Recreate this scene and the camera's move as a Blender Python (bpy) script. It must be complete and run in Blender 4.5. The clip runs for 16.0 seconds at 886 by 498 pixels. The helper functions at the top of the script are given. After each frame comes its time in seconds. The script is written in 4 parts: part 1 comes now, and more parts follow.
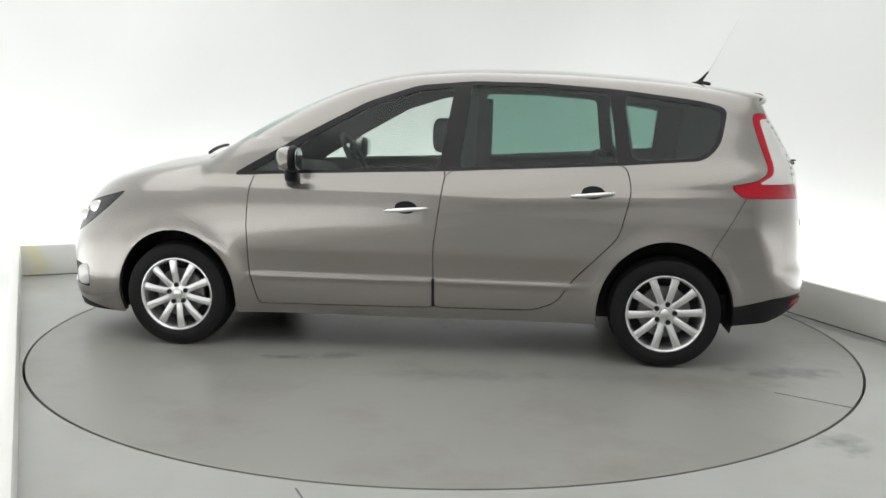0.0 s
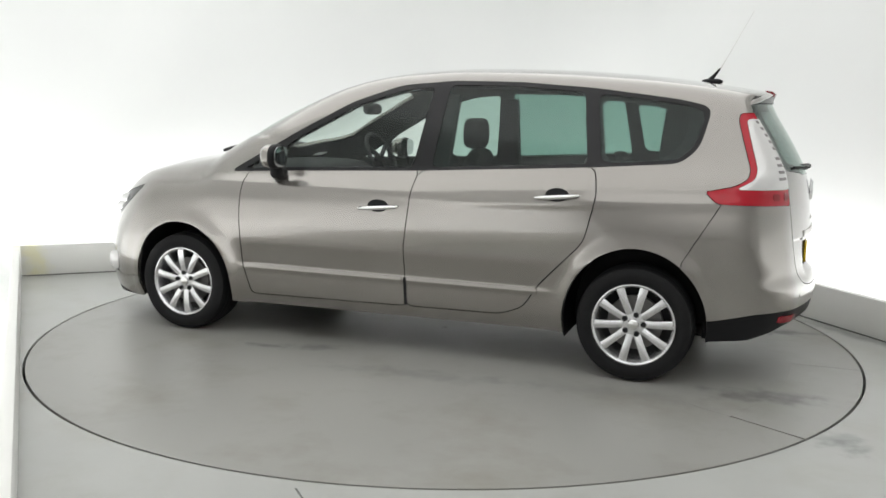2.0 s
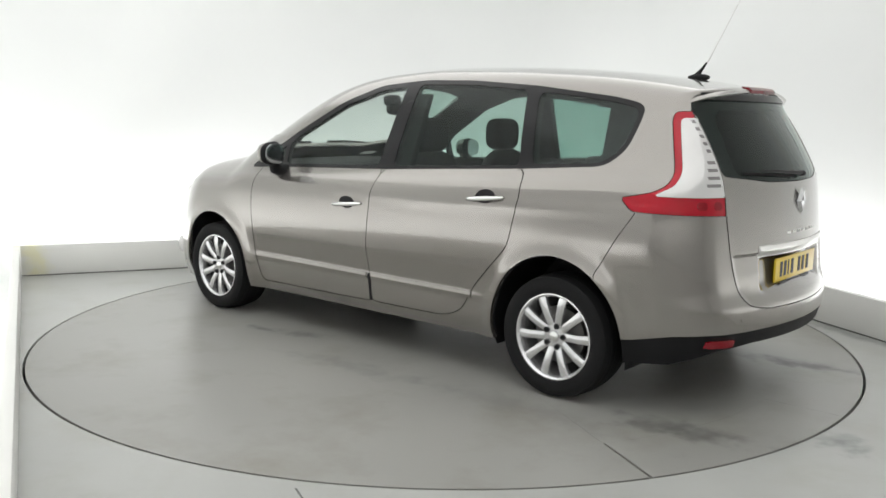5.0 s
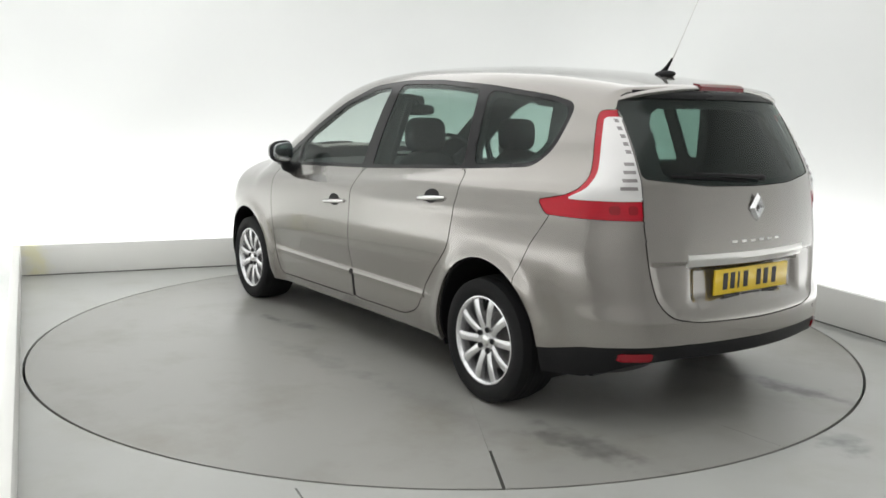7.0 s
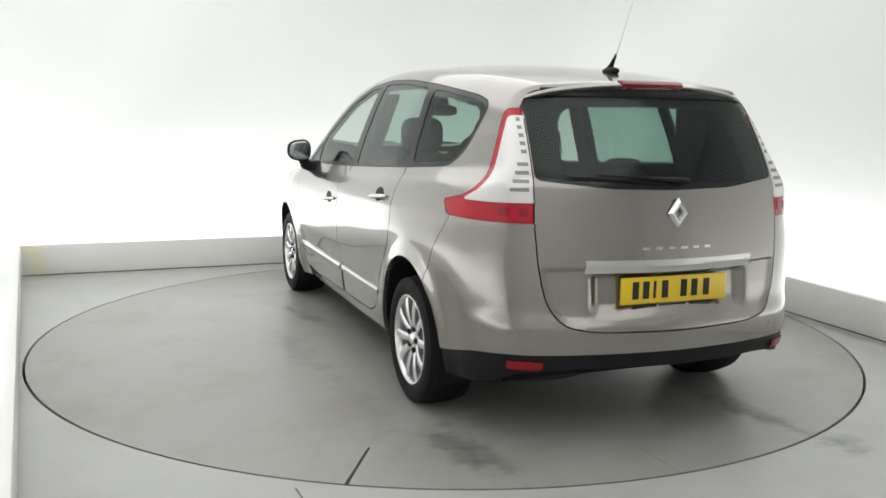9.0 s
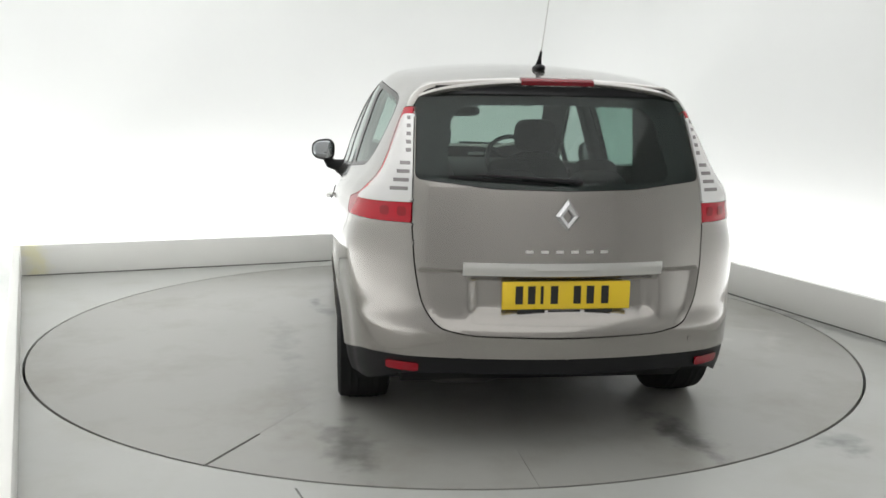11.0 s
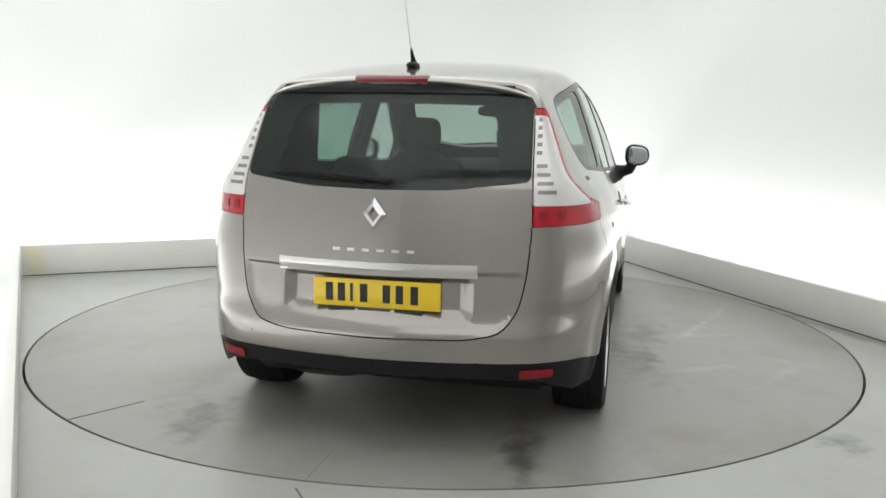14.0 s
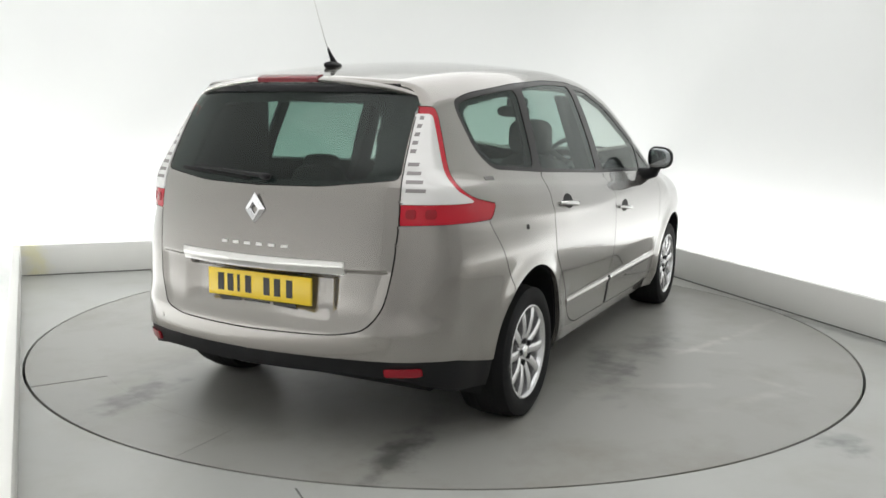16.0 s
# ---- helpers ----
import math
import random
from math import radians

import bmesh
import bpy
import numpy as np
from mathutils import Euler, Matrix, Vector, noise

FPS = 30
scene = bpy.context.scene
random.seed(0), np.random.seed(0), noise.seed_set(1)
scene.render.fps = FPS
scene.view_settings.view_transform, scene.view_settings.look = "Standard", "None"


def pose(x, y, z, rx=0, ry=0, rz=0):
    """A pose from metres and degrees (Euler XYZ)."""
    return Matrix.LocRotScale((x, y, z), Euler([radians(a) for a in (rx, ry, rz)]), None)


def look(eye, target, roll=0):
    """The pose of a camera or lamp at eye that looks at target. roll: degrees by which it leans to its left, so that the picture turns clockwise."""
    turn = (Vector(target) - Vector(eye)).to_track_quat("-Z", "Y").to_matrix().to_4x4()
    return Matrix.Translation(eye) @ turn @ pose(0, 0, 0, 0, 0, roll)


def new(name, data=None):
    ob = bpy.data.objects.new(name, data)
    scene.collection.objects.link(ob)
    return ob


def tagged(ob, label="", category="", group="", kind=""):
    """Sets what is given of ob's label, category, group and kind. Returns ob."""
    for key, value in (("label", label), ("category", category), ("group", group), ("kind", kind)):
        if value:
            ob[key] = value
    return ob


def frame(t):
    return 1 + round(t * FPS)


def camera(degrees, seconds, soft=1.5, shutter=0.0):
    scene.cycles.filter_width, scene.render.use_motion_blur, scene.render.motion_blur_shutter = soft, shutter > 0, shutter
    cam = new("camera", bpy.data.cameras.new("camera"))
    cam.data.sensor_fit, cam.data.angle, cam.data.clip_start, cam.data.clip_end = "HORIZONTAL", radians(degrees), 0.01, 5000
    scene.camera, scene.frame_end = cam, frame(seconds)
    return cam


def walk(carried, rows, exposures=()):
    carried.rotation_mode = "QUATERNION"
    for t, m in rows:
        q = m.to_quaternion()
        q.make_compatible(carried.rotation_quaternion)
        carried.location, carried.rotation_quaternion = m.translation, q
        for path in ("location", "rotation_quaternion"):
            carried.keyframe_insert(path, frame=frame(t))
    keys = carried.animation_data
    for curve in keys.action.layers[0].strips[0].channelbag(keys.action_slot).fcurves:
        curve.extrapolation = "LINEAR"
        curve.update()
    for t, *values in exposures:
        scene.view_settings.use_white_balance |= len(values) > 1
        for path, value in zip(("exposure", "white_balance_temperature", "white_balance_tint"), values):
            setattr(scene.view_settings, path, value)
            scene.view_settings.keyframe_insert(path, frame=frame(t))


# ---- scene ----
# ---- camera ----
EYE = Vector((0.0, -5.432, 1.353))
TURN, TILT, LEAN = radians(0.17), radians(-8.83), 0.92
AIM = EYE + Vector((-math.sin(TURN) * math.cos(TILT), math.cos(TURN) * math.cos(TILT), math.sin(TILT)))
cam = camera(53.87, 16.0, soft=1.6)
walk(cam, [(0.0, look(EYE, AIM, LEAN)), (16.0, look(EYE, AIM, LEAN))])

# ---- room plan: a photo booth with a turntable, its back corner turned from the camera ----
DISC_R = 2.421
PI = math.pi
CORNER_L = Vector((-3.414, 1.459))       # back left corner of the low upstand
BACK_DIR = Vector((0.923, 0.384))
RIGHT_PT, RIGHT_DIR = Vector((2.0, 1.80)), Vector((0.338, -0.941))
LEFT_DIR = Vector((0.433, -0.901))


def meet(p, d, q, e):
    """Where two lines of the plan cross."""
    k = ((q.x - p.x) * e.y - (q.y - p.y) * e.x) / (d.x * e.y - d.y * e.x)
    return p + d * k


CORNER_R = meet(CORNER_L, BACK_DIR, RIGHT_PT, RIGHT_DIR)
LEFT_END = CORNER_L + LEFT_DIR * 6.4
RIGHT_END = CORNER_R + RIGHT_DIR * 8.6
UPSTAND_H, UPSTAND_T, COVE = 0.25, 0.05, 0.55
WALL_H = 3.3

# ---- world and light ----
world = bpy.data.worlds.new("world")
world.use_nodes = True
scene.world = world
world.node_tree.nodes["Background"].inputs[0].default_value = (0.9, 0.95, 1.0, 1)
world.node_tree.nodes["Background"].inputs[1].default_value = 0.02
scene.view_settings.exposure = -0.15


def area(name, m, sx, sy, watts, color=(1, 1, 1)):
    data = bpy.data.lights.new(name, "AREA")
    data.shape, data.size, data.size_y, data.energy, data.color = "RECTANGLE", sx, sy, watts, color
    ob = new(name, data)
    ob.matrix_world = m
    return ob


def strip(name, a, b, out, watts):
    """A row of tubes on the floor behind an upstand, turned up against the wall."""
    mid = (a + b) / 2 + out * 0.20
    eye = Vector((mid.x, mid.y, 0.075))
    aim = eye + Vector((out.x * 0.36, out.y * 0.36, 0.93))
    m = look(eye, aim)
    d = (b - a).normalized()
    z = (eye - aim).normalized()
    x = Vector((d.x, d.y, 0))
    m = Matrix.Translation(eye) @ Matrix((x, z.cross(x), z)).transposed().to_4x4()
    area(name, m, (b - a).length * 0.92, 0.10, watts, (1.0, 1.0, 1.0))


def outward(d, inside=Vector((0, 0)), p=None):
    n = Vector((-d.y, d.x))
    return n if n.dot(p - inside) > 0 else -n


OUT_BACK, OUT_LEFT, OUT_RIGHT = outward(BACK_DIR, p=CORNER_L), outward(LEFT_DIR, p=CORNER_L), outward(RIGHT_DIR, p=CORNER_R)
strip("cove_light_back", CORNER_L, CORNER_R, OUT_BACK, 46)
strip("cove_light_left", CORNER_L, LEFT_END, OUT_LEFT, 47)
strip("cove_light_right", CORNER_R, RIGHT_END, OUT_RIGHT, 50)
area("ceiling_softbox", Matrix.Translation((-0.35, -0.8, WALL_H - 0.06)), 5.8, 6.2, 117, (1.0, 1.0, 1.0))
# added fill above the camera side, lifts the tailgate; no lamp known there
area("front_fill", Matrix.Translation((-0.25, -5.3, WALL_H - 0.06)), 5.8, 2.4, 58, (1.0, 1.0, 1.0))

# ---- materials ----


def material(name, color, rough=0.5, metal=0.0, scale=40.0, vary=0.06, bump=0.0, fine=400.0, coat=0.0, spec=0.5, rough_vary=0.08):
    """A plain surface with broad stains, fine grain and a little relief."""
    m = bpy.data.materials.new(name)
    m.use_nodes = True
    t = m.node_tree
    b = t.nodes["Principled BSDF"]
    co = t.nodes.new("ShaderNodeTexCoord")
    big, small = t.nodes.new("ShaderNodeTexNoise"), t.nodes.new("ShaderNodeTexNoise")
    big.inputs["Scale"].default_value, big.inputs["Detail"].default_value = scale / 12, 5
    small.inputs["Scale"].default_value, small.inputs["Detail"].default_value = fine, 2
    mix = t.nodes.new("ShaderNodeMix")
    mix.data_type, mix.blend_type = "RGBA", "MIX"
    add = t.nodes.new("ShaderNodeMath")
    add.operation = "MULTIPLY_ADD"
    add.inputs[1].default_value = 0.35
    for n in (big, small):
        t.links.new(co.outputs["Object"], n.inputs["Vector"])
    t.links.new(small.outputs["Fac"], add.inputs[0])
    t.links.new(big.outputs["Fac"], add.inputs[2])
    t.links.new(add.outputs[0], mix.inputs["Factor"])
    c = Vector(color)
    mix.inputs["A"].default_value = (*(c * (1 - vary * 1.6)), 1)
    mix.inputs["B"].default_value = (*(c * (1 + vary * 0.7)), 1)
    t.links.new(mix.outputs["Result"], b.inputs["Base Color"])
    r = t.nodes.new("ShaderNodeMapRange")
    r.inputs["To Min"].default_value, r.inputs["To Max"].default_value = max(0.0, rough - rough_vary), min(1.0, rough + rough_vary)
    t.links.new(big.outputs["Fac"], r.inputs["Value"])
    t.links.new(r.outputs[0], b.inputs["Roughness"])
    b.inputs["Metallic"].default_value = metal
    b.inputs["Specular IOR Level"].default_value = spec
    b.inputs["Coat Weight"].default_value = coat
    b.inputs["Coat Roughness"].default_value = 0.04
    if bump:
        bu = t.nodes.new("ShaderNodeBump")
        bu.inputs["Strength"].default_value, bu.inputs["Distance"].default_value = bump, 0.002
        t.links.new(small.outputs["Fac"], bu.inputs["Height"])
        t.links.new(bu.outputs[0], b.inputs["Normal"])
    return m


M_WALL = material("white_wall_paint", (0.82, 0.83, 0.82), 0.6, scale=10, vary=0.02, bump=0.05)
M_UPSTAND = material("upstand_paint", (0.78, 0.775, 0.745), 0.5, scale=16, vary=0.05, bump=0.1)
M_DARK = material("dark_gap", (0.012, 0.012, 0.012), 0.8)

# ---- mesh helpers ----


def mesh_object(name, verts, faces, mats, parent=None, smooth=False, label=""):
    me = bpy.data.meshes.new(name)
    me.from_pydata([tuple(v) for v in verts], [], faces)
    for m in mats if isinstance(mats, (list, tuple)) else [mats]:
        me.materials.append(m)
    if smooth:
        me.shade_smooth()
    ob = new(name, me)
    if parent is not None:
        ob.parent = parent
    if label:
        ob["label"] = label
    return ob


def part(name, bm, mat, parent=None, label="", smooth=True, sharp=35):
    me = bpy.data.meshes.new(name)
    bmesh.ops.recalc_face_normals(bm, faces=bm.faces)
    bm.to_mesh(me)
    bm.free()
    me.materials.append(mat)
    if smooth:
        me.shade_smooth()
        me.set_sharp_from_angle(angle=radians(sharp))
    ob = new(name, me)
    if parent is not None:
        ob.parent = parent
    if label:
        ob["label"] = label
    return ob


def prism(bm, pts, z0, z1):
    """A closed outline of the plan, raised from z0 to z1."""
    lo = [bm.verts.new((x, y, z0)) for x, y in pts]
    hi = [bm.verts.new((x, y, z1)) for x, y in pts]
    n = len(pts)
    bm.faces.new(lo[::-1])
    bm.faces.new(hi)
    for i in range(n):
        bm.faces.new((lo[i], lo[(i + 1) % n], hi[(i + 1) % n], hi[i]))


def soften(bm, width, segments=2):
    bmesh.ops.bevel(bm, geom=bm.edges[:], offset=width, segments=segments, profile=0.5, affect="EDGES", clamp_overlap=True)


def box(bm, sx, sy, sz, m=None):
    r = bmesh.ops.create_cube(bm, size=1.0, matrix=(m or Matrix()) @ Matrix.Diagonal((sx, sy, sz, 1)))
    return r["verts"]


# ---- floor, turntable pit, walls ----


def floor_material(name, base, warm):
    m = material(name, base, 0.36, scale=14, vary=0.11, bump=0.06, fine=260, spec=0.45, rough_vary=0.13)
    t = m.node_tree
    b = t.nodes["Principled BSDF"]
    src = b.inputs["Base Color"].links[0].from_socket
    co = t.nodes["Texture Coordinate"]
    st = t.nodes.new("ShaderNodeTexNoise")
    st.inputs["Scale"].default_value, st.inputs["Detail"].default_value, st.inputs["Roughness"].default_value = 1.7, 6, 0.62
    t.links.new(co.outputs["Object"], st.inputs["Vector"])
    ra = t.nodes.new("ShaderNodeValToRGB")
    ra.color_ramp.elements[0].position, ra.color_ramp.elements[1].position = 0.50, 0.72
    ra.color_ramp.elements[0].color, ra.color_ramp.elements[1].color = (1, 1, 1, 1), (*warm, 1)
    t.links.new(st.outputs["Fac"], ra.inputs[0])
    mu = t.nodes.new("ShaderNodeMix")
    mu.data_type, mu.blend_type = "RGBA", "MULTIPLY"
    mu.inputs["Factor"].default_value = 0.75
    t.links.new(src, mu.inputs["A"])
    t.links.new(ra.outputs[0], mu.inputs["B"])
    t.links.new(mu.outputs["Result"], b.inputs["Base Color"])
    return m




def blotches(m, spots):
    """Dark smears, darker bands and paler streaks on a floor: (x, y, turn in degrees, half-length, half-width, depth;
    paler below nought).
    """
    t = m.node_tree
    b = t.nodes["Principled BSDF"]
    co = t.nodes["Texture Coordinate"]
    wob = t.nodes.new("ShaderNodeTexNoise")
    wob.inputs["Scale"].default_value, wob.inputs["Detail"].default_value = 9.0, 6
    t.links.new(co.outputs["Object"], wob.inputs["Vector"])
    for x, y, turn, a, w, deep, *tint in spots:
        src = b.inputs["Base Color"].links[0].from_socket
        mp = t.nodes.new("ShaderNodeMapping")
        mp.vector_type = "TEXTURE"
        mp.inputs["Location"].default_value = (x, y, 0)
        mp.inputs["Rotation"].default_value = (0, 0, radians(turn))
        mp.inputs["Scale"].default_value = (a, w, 1)
        t.links.new(co.outputs["Object"], mp.inputs["Vector"])
        ln = t.nodes.new("ShaderNodeVectorMath")
        ln.operation = "LENGTH"
        t.links.new(mp.outputs[0], ln.inputs[0])
        ad = t.nodes.new("ShaderNodeMath")
        ad.operation = "MULTIPLY_ADD"
        ad.inputs[1].default_value = 2.6
        t.links.new(wob.outputs["Fac"], ad.inputs[0])
        t.links.new(ln.outputs["Value"], ad.inputs[2])
        r = t.nodes.new("ShaderNodeMapRange")
        r.interpolation_type = "SMOOTHSTEP"
        r.inputs["From Min"].default_value, r.inputs["From Max"].default_value = 1.2, 2.5
        r.inputs["To Min"].default_value, r.inputs["To Max"].default_value = 1 - deep, 1.0
        t.links.new(ad.outputs[0], r.inputs["Value"])
        mu = t.nodes.new("ShaderNodeMix")
        mu.data_type, mu.blend_type = "RGBA", "MULTIPLY"
        mu.inputs["Factor"].default_value = 1.0
        t.links.new(src, mu.inputs["A"])
        if tint:
            tm = t.nodes.new("ShaderNodeMix")
            tm.data_type = "RGBA"
            tm.inputs["A"].default_value, tm.inputs["B"].default_value = (*tint[0], 1), (1, 1, 1, 1)
            t.links.new(r.outputs[0], tm.inputs["Factor"])
            t.links.new(tm.outputs["Result"], mu.inputs["B"])
        else:
            t.links.new(r.outputs[0], mu.inputs["B"])
        t.links.new(mu.outputs["Result"], b.inputs["Base Color"])
    return m


blotches(M_UPSTAND, [(-3.32, 1.49, 22, 0.13, 0.3, 1.0, (1.0, 0.97, 0.74))])
# the last two spots darken a band of floor along the right wall
M_FLOOR = blotches(floor_material("painted_floor", (0.42, 0.425, 0.405), (0.86, 0.85, 0.80)), [(1.70, -1.89, 70, 0.15, 0.11, 0.5), (2.05, -2.0, 20, 0.3, 0.10, 0.18), (2.55, 0.10, -67, 0.75, 0.09, 0.42), (2.30, 0.75, -60, 0.4, 0.07, 0.25)])
M_DISC = blotches(floor_material("turntable_paint", (0.315, 0.312, 0.29), (0.74, 0.71, 0.64)), [
    (-1.94, 0.66, 10, 0.36, 0.12, 0.52), (-1.97, -0.78, 10, 0.34, 0.10, 0.68), (-1.55, -0.74, 10, 0.3, 0.10, 0.25),
    (0.55, 0.75, 20, 0.22, 0.08, 0.40), (0.2, -1.25, 0, 0.5, 0.14, 0.40), (-0.5, -1.22, 15, 0.45, 0.15, 0.32), (-0.2, 1.0, 5, 0.6, 0.10, 0.20), (-1.2, 0.9, 0, 0.7, 0.12, 0.16),
    (0.81, 0.83, 0, 0.14, 0.05, 0.5), (-0.22, -1.14, 35, 0.42, 0.13, 0.38),
    # depths below nought: narrow paler streaks
    (0.44, -1.56, -21, 0.34, 0.045, -0.34), (-0.5, -1.55, -60, 0.28, 0.05, -0.2), (-0.5, -1.95, -30, 0.38, 0.05, -0.17), (0.25, -1.52, -75, 0.3, 0.04, -0.2), (-0.2, -2.0, 60, 0.24, 0.04, -0.16), (1.0, -1.75, -15, 0.4, 0.05, -0.16)])

N = 192
GAP = 0.014
R1 = DISC_R + GAP
ring = [(R1 * math.cos(2 * PI * i / N), R1 * math.sin(2 * PI * i / N)) for i in range(N)]
rim = [(12 * math.cos(2 * PI * i / N), 12 * math.sin(2 * PI * i / N)) for i in range(N)]
verts = [(x, y, 0) for x, y in ring] + [(x, y, 0) for x, y in rim] + [(x, y, -0.15) for x, y in ring]
faces = [(i, N + i, N + (i + 1) % N, (i + 1) % N) for i in range(N)] + [(i, (i + 1) % N, 2 * N + (i + 1) % N, 2 * N + i) for i in range(N)]
tagged(mesh_object("floor", verts, faces, M_FLOOR), "smooth light grey painted floor round the turntable, faintly scuffed", "floor", kind="structure")
bm = bmesh.new()
prism(bm, [(-0.533, -2.442), (-0.526, -2.439), (-0.296, -2.937), (-0.303, -2.940)], -0.004, 0.0012)
tagged(part("floor_joint", bm, material("worn_crack", (0.16, 0.16, 0.15), 0.8)), "thin dark crack in the floor paint beside the turntable", "joint", kind="structure")
bm = bmesh.new()
prism(bm, [(x * 1.01, y * 1.01) for x, y in ring], -0.2, -0.15)
tagged(part("turntable_pit", bm, M_DARK), "dark pit under the turntable", "pit", kind="structure")


M_CONTACT = material("contact_strip_grey", (0.20, 0.20, 0.19), 0.9)


def upstand(name, a, b, out, lead):
    """A low wall along one side, from a to b, with a rounded top edge."""
    d = (b - a).normalized()
    p = [a - d * lead, b + d * 0.0, b + out * UPSTAND_T, a - d * lead + out * UPSTAND_T]
    bm = bmesh.new()
    prism(bm, [tuple(v) for v in p], 0.010, UPSTAND_H)
    soften(bm, 0.004)
    # added grey strip underneath: contact shade along the floor, put into colour
    foot = bmesh.new()
    prism(foot, [tuple(v + out * 0.006) for v in p[:2]] + [tuple(v - out * 0.006) for v in p[2:]], 0.0, 0.010)
    tagged(part(name.replace("upstand", "joint"), foot, M_CONTACT), "grey strip added under the upstand to darken its contact line", "joint", kind="structure")
    return tagged(part(name, bm, M_UPSTAND), "low off-white painted upstand hiding the wall lights", "low wall", kind="structure")


upstand("upstand_back", CORNER_L + BACK_DIR * 0.0, CORNER_R - BACK_DIR * 0.003, OUT_BACK, -0.003)
upstand("upstand_left", CORNER_L, LEFT_END, OUT_LEFT, 0.06)
upstand("upstand_right", CORNER_R, RIGHT_END, OUT_RIGHT, 0.06)


def cove_walls():
    """White backdrop walls behind the upstands, one smooth sheet with curved feet and rounded corners."""
    q0, q1, q2 = CORNER_L + OUT_LEFT * COVE, CORNER_L + OUT_BACK * COVE, CORNER_R + OUT_RIGHT * COVE
    c1 = meet(q0, LEFT_DIR, q1, BACK_DIR)
    c2 = meet(q1, BACK_DIR, q2, RIGHT_DIR)
    line = [LEFT_END + OUT_LEFT * COVE, c1, c2, RIGHT_END + OUT_RIGHT * COVE]
    path = [line[0]]
    for p, c, n in zip(line, line[1:], line[2:]):
        a, b = (p - c).normalized(), (n - c).normalized()
        r = 0.9
        for k in range(17):
            t = k / 16
            path.append(c + a * r * (1 - t) ** 2 + b * r * t ** 2)
    path.append(line[3])
    prof = [(COVE - UPSTAND_T - 0.002, 0.004)] + [(0.25 - 0.25 * math.sin(k * PI / 16), 0.254 - 0.25 * math.cos(k * PI / 16)) for k in range(9)]
    prof += [(0.0, 1.5), (0.0, WALL_H), (-0.12, WALL_H), (-0.12, 0.004)]
    rows = []
    for i, p in enumerate(path):
        d = (path[min(i + 1, len(path) - 1)] - path[max(i - 1, 0)]).normalized()
        n = Vector((d.y, -d.x))
        n = n if n.dot(-p) > 0 else -n
        rows.append([(p.x + n.x * o, p.y + n.y * o, z) for o, z in prof])
    c = len(prof)
    verts = [v for r in rows for v in r]
    faces = [(i * c + j, i * c + j + 1, (i + 1) * c + j + 1, (i + 1) * c + j) for i in range(len(path) - 1) for j in range(c - 1)]
    ob = mesh_object("wall_backdrop", verts, faces, M_WALL, smooth=True)
    ob.data.set_sharp_from_angle(angle=radians(50))
    return tagged(ob, "smooth white studio wall washed by hidden lights", "wall", kind="structure")


cove_walls()
# unseen white walls, added to bounce light and fill the car's reflections
M_REAR = material("bounce_wall_paint", (0.84, 0.84, 0.83), 0.7, scale=10, vary=0.04, bump=0.05)
for name, x0, y0, x1, y1 in (("bounce_wall_front", -5.4, -7.0, 5.1, -6.8), ("bounce_wall_left", -5.6, -7.0, -5.4, 6), ("bounce_wall_right", 5.1, -7.0, 5.3, 6), ("bounce_wall_back", -5.4, 5.8, 5.1, 6)):
    bm = bmesh.new()
    prism(bm, [(x0, y0), (x1, y0), (x1, y1), (x0, y1)], 0.0, WALL_H)
    tagged(part(name, bm, M_REAR), "unseen plain white wall added round the booth to bounce light", "wall", kind="structure")
# unseen ceiling, added to keep the light inside the set
bm = bmesh.new()
prism(bm, [(-5.8, -7.2), (6.6, -7.2), (6.6, 6.2), (-5.8, 6.2)], WALL_H, WALL_H + 0.12)
tagged(part("ceiling", bm, M_WALL), "unseen white ceiling added over the set", "ceiling", kind="structure")

# ---- the car's shell ----
# Car space: x forward, y to its left, z up; the origin lies on the ground midway between the axles.
CAR_OFF = (0.098, -0.19)


def curve(*pts):
    """A smooth monotone curve through (x, y) pairs, as a function on arrays."""
    p = sorted(pts)
    x, y = np.array([q[0] for q in p], float), np.array([q[1] for q in p], float)
    d = np.diff(y) / np.diff(x)
    m = np.concatenate([[d[0]], np.where(d[:-1] * d[1:] > 0, 2 * d[:-1] * d[1:] / (d[:-1] + d[1:] + 1e-12), 0), [d[-1]]])
    xs = np.linspace(x[0], x[-1], 900)
    k = np.clip(np.searchsorted(x, xs) - 1, 0, len(d) - 1)
    h = x[k + 1] - x[k]
    u = (xs - x[k]) / h
    ys = (1 + 2 * u) * (1 - u) ** 2 * y[k] + u * (1 - u) ** 2 * h * m[k] + u * u * (3 - 2 * u) * y[k + 1] + u * u * (u - 1) * h * m[k + 1]
    return lambda v: np.interp(v, xs, ys)


def step(a, b, v):
    u = np.clip((v - a) / (b - a), 0, 1)
    return u * u * (3 - 2 * u)


def smax(a, b, k):
    h = np.maximum(k - np.abs(a - b), 0)
    return np.maximum(a, b) + h * h / (4 * k)


top_line = curve((2.45, 0.46), (2.30, 0.74), (2.15, 0.865), (2.0, 0.945), (1.85, 0.995), (1.655, 1.045), (1.45, 1.08), (1.28, 1.12), (1.15, 1.195), (0.9, 1.335),
                 (0.62, 1.462), (0.387, 1.545), (0.2, 1.588), (0.0, 1.612), (-0.345, 1.628), (-0.8, 1.620), (-1.277, 1.590), (-1.6, 1.554), (-1.9, 1.507), (-2.1, 1.468), (-2.4, 1.40))
